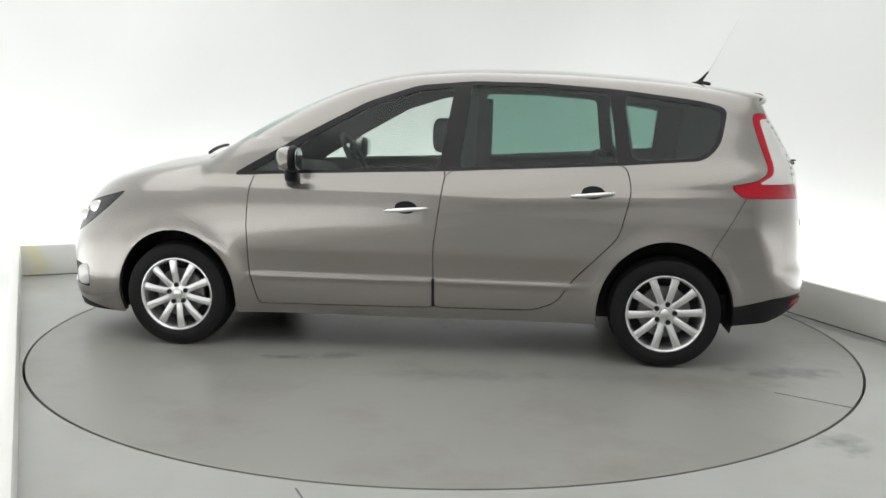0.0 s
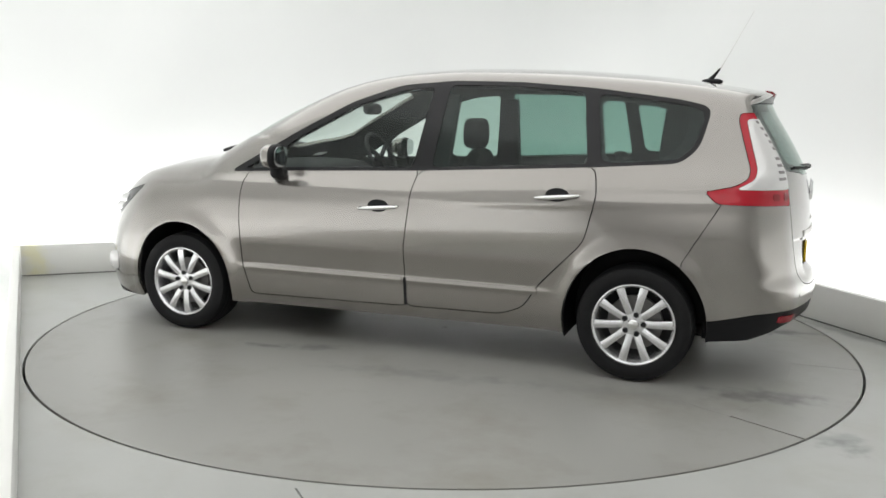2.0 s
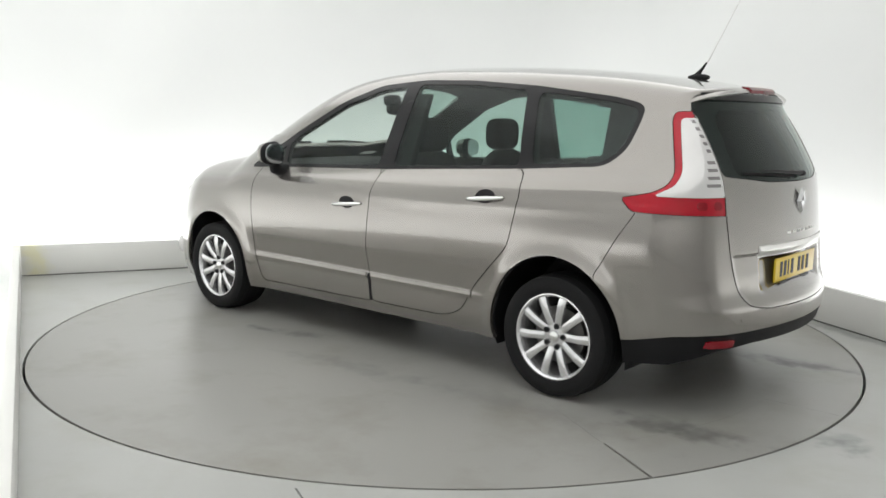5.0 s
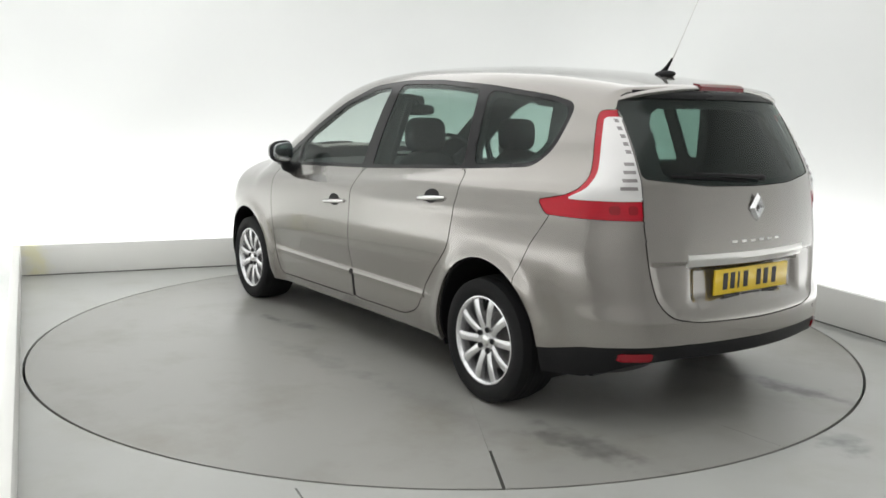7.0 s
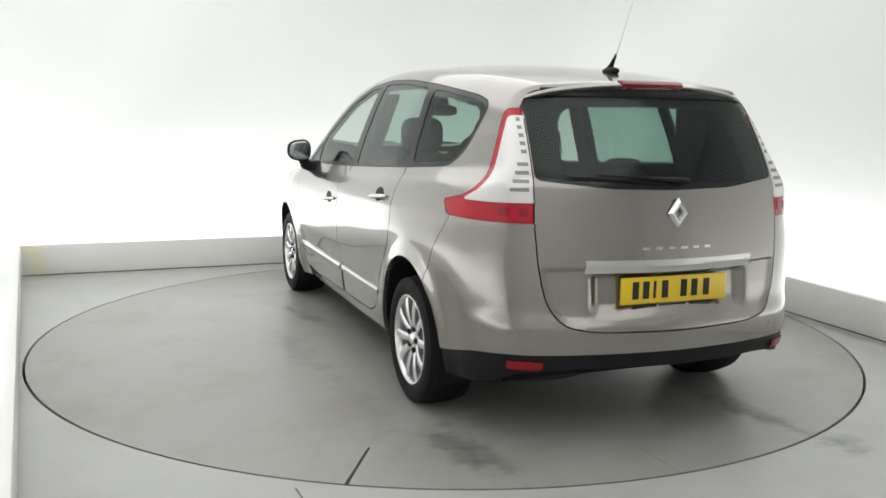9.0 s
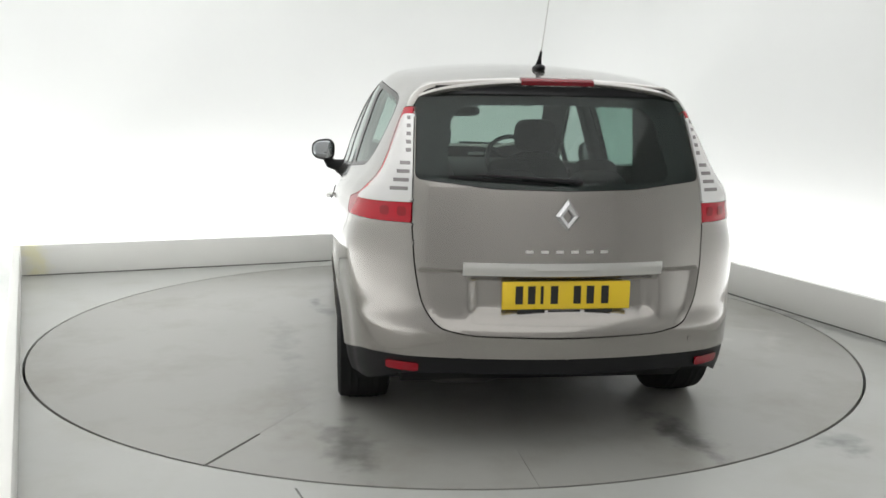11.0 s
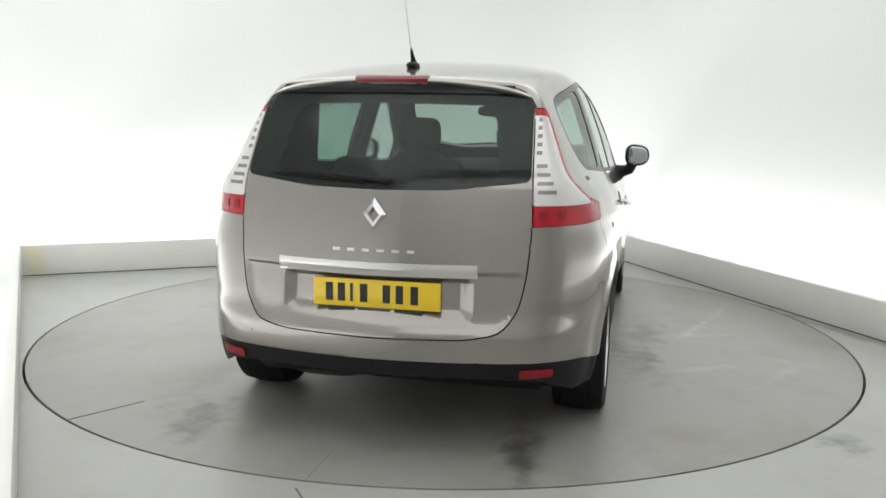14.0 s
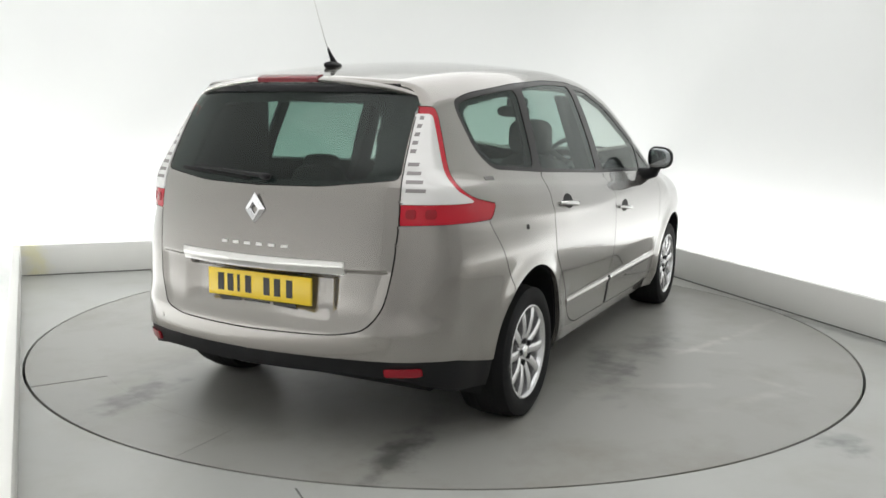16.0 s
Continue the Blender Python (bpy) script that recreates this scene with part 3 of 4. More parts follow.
M_LENS = material("clear_lamp_lens", (0.70, 0.69, 0.68), 0.12, 0.15, scale=60, vary=0.08, coat=1.0, rough_vary=0.04)
M_LENSDARK = material("lamp_rib", (0.27, 0.25, 0.25), 0.2, 0.3, scale=60, vary=0.1)
M_YELLOW = material("yellow_plate", (0.80, 0.56, 0.02), 0.3, scale=60, vary=0.05, coat=0.3)
M_PRINT = material("black_print", (0.012, 0.012, 0.012), 0.5)
M_FABRIC = material("charcoal_seat_fabric", (0.035, 0.036, 0.038), 0.9, scale=60, vary=0.15, bump=0.5, fine=700, spec=0.2)
M_TRIM = material("dark_cabin_trim", (0.024, 0.024, 0.026), 0.75, scale=40, vary=0.08, bump=0.2, fine=600, spec=0.3)
M_MIRROR = material("mirror_silver", (0.42, 0.44, 0.45), 0.03, 1.0, vary=0.01, rough_vary=0.01)
M_PAPER = material("white_label", (0.75, 0.75, 0.74), 0.6)

# ---- turntable ----
N2 = 180
HATCH_A, HATCH_B = radians(150.2), radians(180.7)


def sector(a0, a1, r0, r1, n, z0=-0.06, z1=0.0):
    """A ring segment of the turntable deck."""
    bm = bmesh.new()
    rows = []
    for k in range(n + 1):
        a = a0 + (a1 - a0) * k / n
        rows.append([bm.verts.new((r * math.cos(a), r * math.sin(a), z)) for r, z in ((r0, z1), (r1, z1), (r1, z0), (r0, z0))])
    for p, q in zip(rows, rows[1:]):
        for i in range(4):
            bm.faces.new((p[i], p[(i + 1) % 4], q[(i + 1) % 4], q[i]))
    bm.faces.new(rows[0])
    bm.faces.new(rows[-1][::-1])
    return bm


turntable = tagged(new("turntable"), "round grey painted turntable deck set flush in the floor, tyre marks", "turntable")
HATCH_R = 2.06
part("deck", sector(HATCH_B + 0.0006, HATCH_A + 2 * PI - 0.0056, 0.02, DISC_R, 170), M_DISC, turntable, smooth=False)
part("hatch_plate", sector(HATCH_A, HATCH_B - 0.0003, HATCH_R, DISC_R, 24), M_DISC, turntable, "loose deck plate with open seams", smooth=False)
part("inner_plate", sector(HATCH_A - 0.0052, HATCH_B + 0.0005, 0.02, HATCH_R - 0.0005, 24), M_DISC, turntable, smooth=False)
bm = bmesh.new()
bmesh.ops.create_cone(bm, cap_ends=True, segments=48, radius1=0.05, radius2=0.05, depth=0.06, matrix=Matrix.Translation((0, 0, -0.032)))
part("hub_cap", bm, M_DISC, turntable)
bm = bmesh.new()
bmesh.ops.create_cone(bm, cap_ends=True, segments=96, radius1=DISC_R - 0.03, radius2=DISC_R - 0.03, depth=0.06, matrix=Matrix.Translation((0, 0, -0.095)))
part("carrier", bm, M_DARK, turntable)

# ---- car ----
car = tagged(new("car"), "beige-grey metallic people carrier parked on the turntable", "car")
PAINTED = ["body", "front_door", "rear_door", "tailgate", "rear_bumper"]
panel("body", "body", M_PAINT, car)
tailgate = panel("tailgate", "tailgate", M_PAINT, car, gap=0.005, depth=0.024)
rear_bumper = panel("bumper", "rear_bumper", M_PAINT, car, gap=0.0012)
rear_valance = panel("valance", "rear_valance", M_BLACK, car, gap=0.0, sink=0.006, label="black plastic lower bumper")
panel("front_lip", "front_lip", M_BLACK, car, gap=0.0, sink=0.006, label="black plastic bumper lip")
panel("grille", "grille", M_BLACK, car, gap=0.0, sink=0.02, label="black lower grille")
windscreen = panel("windscreen", "windscreen", M_GLASS_CLEAR, car, gap=0.0, depth=0, sink=0.003, label="pale green windscreen")
rear_window = panel("rear_window", "rear_window", M_GLASS_TAIL, tailgate, gap=0.0, depth=0, sink=0.003, label="dark tinted tailgate glass")
panes = [windscreen, rear_window]
DOORS, LAMPS = {}, {}
for side in (1, -1):
    DOORS["f", side] = panel("front_door", "front_door", M_PAINT, car, side)
    DOORS["r", side] = panel("rear_door", "rear_door", M_PAINT, car, side)
    panel("window_surround", "window_surround", M_GLOSS, car, side, gap=0.0, depth=0.03, sink=0.001, label="gloss black window frame")
    panes.append(panel("window", "front_door_window", M_GLASS_CLEAR, DOORS["f", side], side, gap=0, depth=0, sink=0.004, label="pale green door window"))
    panes.append(panel("corner_window", "corner_window", M_GLASS_CLEAR, car, side, gap=0, depth=0, sink=0.004))
    panes.append(panel("window", "rear_door_window", M_GLASS_DARK, DOORS["r", side], side, gap=0, depth=0, sink=0.004, label="green privacy glass"))
    panes.append(panel("quarter_window", "quarter_window", M_GLASS_DARK, car, side, gap=0, depth=0, sink=0.004, label="green privacy glass"))
    panel("headlight", "headlight", M_GLOSS, car, side, label="dark smoked headlight")
    panel("fog_lamp", "fog_lamp", M_BLACK, car, side, sink=0.01, label="black fog lamp bezel")
    LAMPS[side] = panel("tail_lamp", "tail_lamp", M_RED, car, side, gap=0.0015, label="red outer tail lamp lens")
    panel("lens", "lamp_lens", M_LENS, LAMPS[side], side, gap=0.0005, sink=-0.002, label="clear white lamp lens")
for ob in panes:
    ob.visible_shadow = False
# lining inside the panels and the roof
mids = SHELL_P[SHELL_T].mean(1)
narrow = rounded([(-1.185, 1.130), (-1.46, 1.150), (-1.555, 1.22), (-1.59, 1.375), (-1.50, 1.405), (-1.135, 1.455)], 0.05)
inner_tail = rounded([(-0.3, 1.09), (0.43, 1.10), (0.47, 1.13), (0.43, 1.36), (0.38, 1.40), (-0.3, 1.41)], 0.05)
trim_q = (SHELL_R == "quarter_window") & ~inside(narrow, mids[:, (0, 2)])
trim_t = (SHELL_R == "rear_window") & ~inside(inner_tail, mids[:, (1, 2)])
keep = trim_q | trim_t | np.isin(SHELL_R, PAINTED + ["window_surround", "rear_valance", "grille", "fog_lamp", "headlight", "tail_lamp", "lamp_lens", "front_lip"])
tri = SHELL_T[keep]
ids, inv = np.unique(tri, return_inverse=True)
pin, fin = SHELL_P[ids] - SHELL_N[ids] * 0.030, inv.reshape(-1, 3)
pin[SHELL_P[ids][:, 1] < 1e-6, 1] = 0
va, fa = np.concatenate([pin, pin * MIRROR_Y]), np.concatenate([fin, fin[:, ::-1] + len(pin)])
mesh_object("cabin_lining", va.tolist(), fa.tolist(), M_TRIM, car, True, "dark grey cabin lining")


def skin_y(x, z):
    """Half-width of the shell at a place of the flank."""
    lo, hi = np.full(np.shape(x), 0.2), np.full(np.shape(x), 1.3)
    x, z = np.asarray(x, float), np.asarray(z, float)
    for _ in range(30):
        m = (lo + hi) / 2
        i = shell(x, m, z) < 0
        lo, hi = np.where(i, m, lo), np.where(i, hi, m)
    return (lo + hi) / 2


def skin_x(y, z):
    """Where the tail lies at a height and a distance from the middle."""
    lo, hi = np.full(np.shape(y), -1.2), np.full(np.shape(y), -2.6)
    y, z = np.asarray(y, float), np.asarray(z, float)
    for _ in range(30):
        m = (lo + hi) / 2
        i = shell(m, y, z) < 0
        lo, hi = np.where(i, m, lo), np.where(i, hi, m)
    return (lo + hi) / 2


def tail_sheet(name, y0, y1, z0, z1, mat, parent, lift=0.004, thick=0.008, ny=16, nz=4, round_to=0.0, label="", skew=0.0):
    """A thin plate that follows the tail between y0..y1 and z0..z1, proud of it by lift."""
    ys, zs = np.meshgrid(np.linspace(y0, y1, ny + 1), np.linspace(0, 1, nz + 1), indexing="ij")
    u = np.abs((ys - (y0 + y1) / 2) / ((y1 - y0) / 2))
    zz = z0 + (z1 - z0) * zs + skew * (ys - y0)
    if round_to:
        mid = (z0 + z1) / 2 + skew * (ys - y0)
        zz = mid + (zz - mid) * (1 - round_to * np.clip((u - 0.8) / 0.2, 0, 1) ** 3)
    x = skin_x(np.abs(ys).ravel(), zz.ravel()).reshape(ys.shape)
    return sheet(name, np.stack([x - lift, ys, zz], -1), (thick, 0, 0), mat, parent, label)


def sheet(name, grid, back, mat, parent, label=""):
    """A plate from a grid of places, given thickness along the vector back."""
    a, b = grid.shape[:2]
    front, rear = grid.reshape(-1, 3), grid.reshape(-1, 3) + np.array(back)
    n = a * b
    f = []
    for i in range(a - 1):
        for j in range(b - 1):
            k = i * b + j
            f += [(k, k + b, k + b + 1, k + 1), (n + k, n + k + 1, n + k + b + 1, n + k + b)]
    loop = [i * b for i in range(a)] + [(a - 1) * b + j for j in range(1, b)] + [i * b + b - 1 for i in range(a - 2, -1, -1)] + [j for j in range(b - 2, 0, -1)]
    for p, q in zip(loop, loop[1:] + loop[:1]):
        f.append((p, n + p, n + q, q))
    bm = bmesh.new()
    vs = [bm.verts.new(v) for v in np.concatenate([front, rear])]
    for q in f:
        bm.faces.new([vs[i] for i in q])
    return part(name, bm, mat, parent, label, sharp=40)


def flank_sheet(name, outline_fn, nx, nz, mat, parent, side, lift=0.004, thick=0.008, label=""):
    g = np.array([[outline_fn(i / nx, j / nz) for j in range(nz + 1)] for i in range(nx + 1)])
    y = skin_y(g[..., 0].ravel(), g[..., 1].ravel()).reshape(g.shape[:2]) + lift
    return sheet(name, np.stack([g[..., 0], y * side, g[..., 1]], -1), (0, -thick * side, 0), mat, parent, label)


def lathe(bm, prof, n=64, m=Matrix()):
    """Turns (radius, y) pairs about the y axis; the outline is closed."""
    rows = [[bm.verts.new(m @ Vector((r * math.cos(2 * PI * k / n), y, r * math.sin(2 * PI * k / n)))) for r, y in prof] for k in range(n)]
    c = len(prof)
    for k in range(n):
        p, q = rows[k], rows[(k + 1) % n]
        for i in range(c):
            bm.faces.new((p[i], p[(i + 1) % c], q[(i + 1) % c], q[i]))


def tube(bm, pts, r, n=8, taper=None):
    """A round bar along a line of points."""
    rows = []
    for i, p in enumerate(pts):
        p = Vector(p)
        d = (Vector(pts[min(i + 1, len(pts) - 1)]) - Vector(pts[max(i - 1, 0)])).normalized()
        a = d.orthogonal().normalized() if abs(d.z) > 0.99 else d.cross(Vector((0, 0, 1))).normalized()
        b = d.cross(a)
        q = r * (taper[i] if taper else 1)
        rows.append([bm.verts.new(p + (a * math.cos(2 * PI * k / n) + b * math.sin(2 * PI * k / n)) * q) for k in range(n)])
    for p, q in zip(rows, rows[1:]):
        for k in range(n):
            bm.faces.new((p[k], p[(k + 1) % n], q[(k + 1) % n], q[k]))
    bm.faces.new(rows[0][::-1])
    bm.faces.new(rows[-1])


def blob(bm, c, r, e=2.6, n=24, squeeze=None):
    """A rounded block: a superellipsoid with half-sizes r about c."""
    rows = []

    def pw(v):
        return math.copysign(abs(v) ** (2 / e), v)

    for i in range(1, n):
        a = -PI / 2 + PI * i / n
        row = []
        for k in range(n * 2):
            b = PI * k / n
            p = Vector((r[0] * pw(math.cos(a)) * pw(math.cos(b)), r[1] * pw(math.cos(a)) * pw(math.sin(b)), r[2] * pw(math.sin(a))))
            if squeeze:
                p = squeeze(p)
            row.append(bm.verts.new(Vector(c) + p))
        rows.append(row)
    for p, q in zip(rows, rows[1:]):
        for k in range(2 * n):
            bm.faces.new((p[k], p[(k + 1) % (2 * n)], q[(k + 1) % (2 * n)], q[k]))
    bm.faces.new(rows[0][::-1])
    bm.faces.new(rows[-1])




def seat_mesh(x, y, half, top):
    """Cushion and backrest of a seat whose front edge lies near x + 0.25."""
    bm = bmesh.new()
    blob(bm, (x, y, 0.50), (0.28, half, 0.10), 3.2, 14)
    rake = Matrix.Translation((x - 0.27, y, 0.52)) @ pose(0, 0, 0, 0, -12, 0)
    k = len(bm.verts)
    h = (top - 0.46) / 2
    blob(bm, (0, 0, h), (0.075, half * 0.98, h), 3.4, 16, lambda p: Vector((p.x, p.y * (1 - 0.12 * max(p.z, 0) / h), p.z)))
    bm.verts.ensure_lookup_table()
    for v in bm.verts[k:]:
        v.co = rake @ v.co
    return bm


# wheels
WR = 0.303
TREAD = [(WR - 0.004 * (k % 2) - 0.010 * (abs(k - 6) / 6) ** 3, -0.005 - 0.19 * k / 12) for k in range(13)]
TYRE = [(0.212, 0.004), (0.222, 0.012), (0.245, 0.019), (0.272, 0.018), (0.291, 0.008)] + TREAD + [(0.291, -0.208), (0.262, -0.218), (0.225, -0.212), (0.208, -0.200), (0.205, -0.10)]


def wheel(x, side, turn):
    hub = new("wheel")
    hub.parent = car
    hub["label"] = "five-bolt ten-spoke silver alloy wheel"
    flip = pose(0, 0, 0, 0, 0, 0) if side > 0 else pose(0, 0, 0, 0, 0, 180)
    hub.matrix_basis = Matrix.Translation((x, side * 0.864, WR - 0.003)) @ flip
    bm = bmesh.new()
    lathe(bm, TYRE, 96)
    part("tyre", bm, M_RUBBER, hub, sharp=30)
    bm = bmesh.new()
    lathe(bm, [(0.214, 0.006), (0.212, 0.012), (0.206, 0.013), (0.200, 0.008), (0.194, -0.004), (0.190, -0.03), (0.186, -0.12), (0.196, -0.20), (0.206, -0.20), (0.205, -0.05)], 96)
    part("rim", bm, M_ALLOY, hub, sharp=40)
    for k in range(10):
        a = radians(turn + 36 * k)
        bm = bmesh.new()
        sec = []
        for s in range(7):
            u = s / 6
            r = 0.056 + 0.144 * u
            w = 0.0155 + 0.0065 * u + 0.003 * (1 - u) ** 3
            y = -0.008 + 0.012 * math.sin(PI * u * 0.8) + 0.003 * u
            sec.append([(r, y - 0.004, -w), (r, y, -w * 0.6), (r, y + 0.0015, 0), (r, y, w * 0.6), (r, y - 0.004, w), (r, y - 0.030, w * 0.8), (r, y - 0.030, -w * 0.8)])
        rows = [[bm.verts.new((p * math.cos(a) - q * math.sin(a), y, p * math.sin(a) + q * math.cos(a))) for p, y, q in s] for s in sec]
        for p, q in zip(rows, rows[1:]):
            for i in range(7):
                bm.faces.new((p[i], p[(i + 1) % 7], q[(i + 1) % 7], q[i]))
        bm.faces.new(rows[0])
        bm.faces.new(rows[-1][::-1])
        part("spoke", bm, M_ALLOY, hub, sharp=50)
    bm = bmesh.new()
    lathe(bm, [(0.001, -0.002), (0.026, -0.002), (0.029, -0.007), (0.066, -0.010), (0.070, -0.018), (0.066, -0.05), (0.001, -0.05)], 48)
    part("hub", bm, M_ALLOY, hub, sharp=40)
    bm = bmesh.new()
    lathe(bm, [(0.001, 0.004), (0.020, 0.003), (0.025, -0.001), (0.024, -0.006), (0.001, -0.006)], 32)
    part("centre_cap", bm, M_CHROME, hub, sharp=40)
    # bolts with a black collar: the shade of each bolt hole, as colour
    for k in range(5):
        a = radians(turn + 72 * k)
        bm = bmesh.new()
        lathe(bm, [(0.001, 0.002), (0.007, 0.002), (0.0085, -0.001), (0.0135, -0.0005), (0.0135, -0.012), (0.001, -0.012)], 14, Matrix.Translation((0.052 * math.cos(a), 0, 0.052 * math.sin(a))))
        part("wheel_bolt", bm, M_BLACK, hub, "wheel bolt on a disc blackened for its shaded hole", sharp=40)
    bm = bmesh.new()
    lathe(bm, [(0.05, -0.055), (0.140, -0.055), (0.142, -0.060), (0.142, -0.078), (0.05, -0.078)], 64)
    part("brake_disc", bm, M_STEEL, hub, sharp=40)
    bm = bmesh.new()
    lathe(bm, [(0.001, -0.115), (0.188, -0.115), (0.188, -0.125), (0.001, -0.125)], 48)
    part("backing_plate", bm, M_DARK, hub)
    return hub


for x, turns in ((1.381, (84, 60)), (-1.376, (104, 75))):
    for side, turn in zip((1, -1), turns):
        wheel(x, side, turn)
# wheel wells and underside
for x, rx, rz in ((1.383, 0.350, 0.385), (-1.372, 0.366, 0.405)):
    for side in (1, -1):
        bm = bmesh.new()
        rows = []
        for k in range(41):
            a = radians(-14 + 208 * k / 40)
            px, pz = x + (rx + 0.004) * math.cos(a), 0.29 + (rz + 0.004) * math.sin(a)
            yy = float(skin_y(px, max(pz, 0.2))) - 0.012
            rows.append([bm.verts.new((px, side * y, pz)) for y in (yy, yy - 0.05, 0.50)])
        for p, q in zip(rows, rows[1:]):
            for i in range(2):
                bm.faces.new((p[i], p[i + 1], q[i + 1], q[i]))
        bm.faces.new([r[2] for r in rows])
        part("wheel_well", bm, M_BLACK, car, "black wheel arch lining")
bm = bmesh.new()
prism(bm, [(1.02, -0.76), (1.02, 0.76), (-0.98, 0.76), (-0.98, -0.76)], 0.215, 0.25)
prism(bm, [(2.0, -0.49), (2.0, 0.49), (-1.75, 0.49), (-1.75, -0.49)], 0.185, 0.27)
part("underbody", bm, M_BLACK, car, "black underbody")
# sloping tray under the tail, axle beam and silencer
bm = bmesh.new()
rows = []
for k in range(13):
    y = -0.62 + 1.24 * k / 12
    e = 0.30 * y * y
    rows.append([bm.verts.new((x + e * f, y, z)) for x, z, f in ((-2.165, 0.352, 1), (-2.165, 0.372, 1), (-1.70, 0.372, 0), (-1.70, 0.205, 0), (-1.84, 0.205, 0), (-2.02, 0.285, 0.6))])
for p, q in zip(rows, rows[1:]):
    for i in range(6):
        bm.faces.new((p[i], p[(i + 1) % 6], q[(i + 1) % 6], q[i]))
bm.faces.new(rows[0])
bm.faces.new(rows[-1][::-1])
part("undertray", bm, M_BLACK, car, "black plastic tray under the bumper", sharp=20)
bm = bmesh.new()
tube(bm, [(-1.376, -0.70, 0.27), (-1.33, -0.45, 0.235), (-1.30, 0.0, 0.225), (-1.33, 0.45, 0.235), (-1.376, 0.70, 0.27)], 0.055, 12)
part("axle_beam", bm, M_BLACK, car, "dark rear axle beam")
bm = bmesh.new()
blob(bm, (-1.74, 0.34, 0.225), (0.12, 0.20, 0.050), 2.6, 12)
part("silencer", bm, M_STEEL, car, "dull dark steel silencer")
# door handles, each over a flat black plate that paints its cup's shade
for side in (1, -1):
    for key, x0, z0, x1, z1 in (("f", 0.164, 0.824, -0.075, 0.842), ("r", -0.850, 0.930, -1.076, 0.949)):
        mx, mz = (x0 + x1) / 2, (z0 + z1) / 2 + 0.010
        flank_sheet("cup_shade", lambda u, v: (mx + 0.060 * math.cos(2 * PI * u) * (0.02 + v), mz + 0.034 * math.sin(2 * PI * u) * (0.02 + v)), 24, 3, M_BLACK, DOORS[key, side], side, 0.0015, 0.006, "flat black plate for the shaded recess behind the handle")
        pts = []
        for k in range(13):
            u = k / 12
            x, z = x0 + (x1 - x0) * u, z0 + (z1 - z0) * u
            pts.append((x, side * (float(skin_y(x, z)) + 0.004 + 0.026 * math.sin(PI * min(max((u - 0.03) / 0.94, 0), 1)) ** 0.5), z))
        bm = bmesh.new()
        tube(bm, pts, 0.0125, 10, [0.55 + 0.45 * math.sin(PI * k / 12) ** 0.6 for k in range(13)])
        part("handle", bm, M_CHROME, DOORS[key, side], "satin chrome handle", sharp=60)
    # ridge along the lower doors
    for key, x0, x1 in (("f", 0.86, -0.085), ("r", -0.13, -0.865)):
        flank_sheet("moulding", lambda u, v: (x0 + (x1 - x0) * u, 0.412 + 0.034 * v), 30, 3, M_PAINT, DOORS[key, side], side, 0.005, 0.008, "painted rubbing strip")
    # added black strip, drawn in place of the wider dark gap between the doors
    flank_sheet("gap_strip", lambda u, v: (-0.114 + 0.016 * u, 0.285 + 0.16 * v), 1, 8, M_BLACK, DOORS["r", side], side, 0.004, 0.008, "black strip standing in for the wide dark door gap")
    # door mirror
    bm = bmesh.new()
    blob(bm, (0.692, side * 0.955, 1.096), (0.064, 0.075, 0.066), 2.6, 16, lambda p: Vector((max(p.x, -0.034) * (1 - 0.25 * (p.y * side / 0.09)) - 0.012 * p.y * side / 0.09, p.y, p.z * (1 - 0.14 * p.y * side / 0.09))))
    mirror = part("door_mirror", bm, M_PAINT, car, "painted door mirror cap", sharp=60)
    bm = bmesh.new()
    blob(bm, (0.668, side * 0.953, 1.095), (0.068, 0.080, 0.072), 2.7, 14, lambda p: Vector((min(p.x, 0.002) * 0.52, p.y, p.z * (1 - 0.14 * p.y * side / 0.09))))
    part("mirror_housing", bm, M_BLACK, mirror, "black mirror surround")
    bm = bmesh.new()
    blob(bm, (0.628, side * 0.955, 1.096), (0.006, 0.068, 0.060), 2.8, 12, lambda p: Vector((p.x, p.y, p.z * (1 - 0.14 * p.y * side / 0.09))))
    part("mirror_glass", bm, M_MIRROR, mirror, "silver mirror glass")
    bm = bmesh.new()
    tube(bm, [(0.70, side * 0.80, 0.985), (0.695, side * 0.86, 0.985), (0.685, side * 0.905, 1.00), (0.675, side * 0.93, 1.05)], 0.042, 12, [1.0, 0.95, 0.9, 0.8])
    part("mirror_foot", bm, M_BLACK, mirror, "black mirror foot")
    # lamp ribs and bulbs
    for k in range(4):
        z = 1.052 + 0.033 * k
        tail_sheet("lamp_rib", side * (0.614 - 0.004 * k), side * (0.684 - 0.014 * k), z, z + 0.014, M_LENSDARK, LAMPS[side], 0.0035, 0.004, 8, 1)
    for k in range(5):
        z = 1.200 + 0.032 * k
        tail_sheet("lamp_rib", side * (0.597 - 0.001 * k), side * (0.618 - 0.003 * k), z, z + 0.015, M_LENSDARK, LAMPS[side], 0.0035, 0.004, 4, 1)
    for y in (0.640, 0.705):
        tail_sheet("lamp_bulb", side * (y - 0.017), side * (y + 0.017), 0.952, 0.988, M_REDMID, LAMPS[side], 0.003, 0.004, 6, 4, 0.5)
    # rear fog reflectors
    tail_sheet("reflector", side * 0.575, side * 0.700, 0.338, 0.374, M_REDMID, rear_valance, 0.004, 0.01, 10, 3, 0.25, "red bumper reflector")
    for c in ((2.06, 0.64, 0.71), (1.93, 0.72, 0.775)):
        bm = bmesh.new()
        blob(bm, (c[0], side * float(skin_y(c[0], c[2]) - 0.01), c[2]), (0.052, 0.022, 0.038), 2, 12)
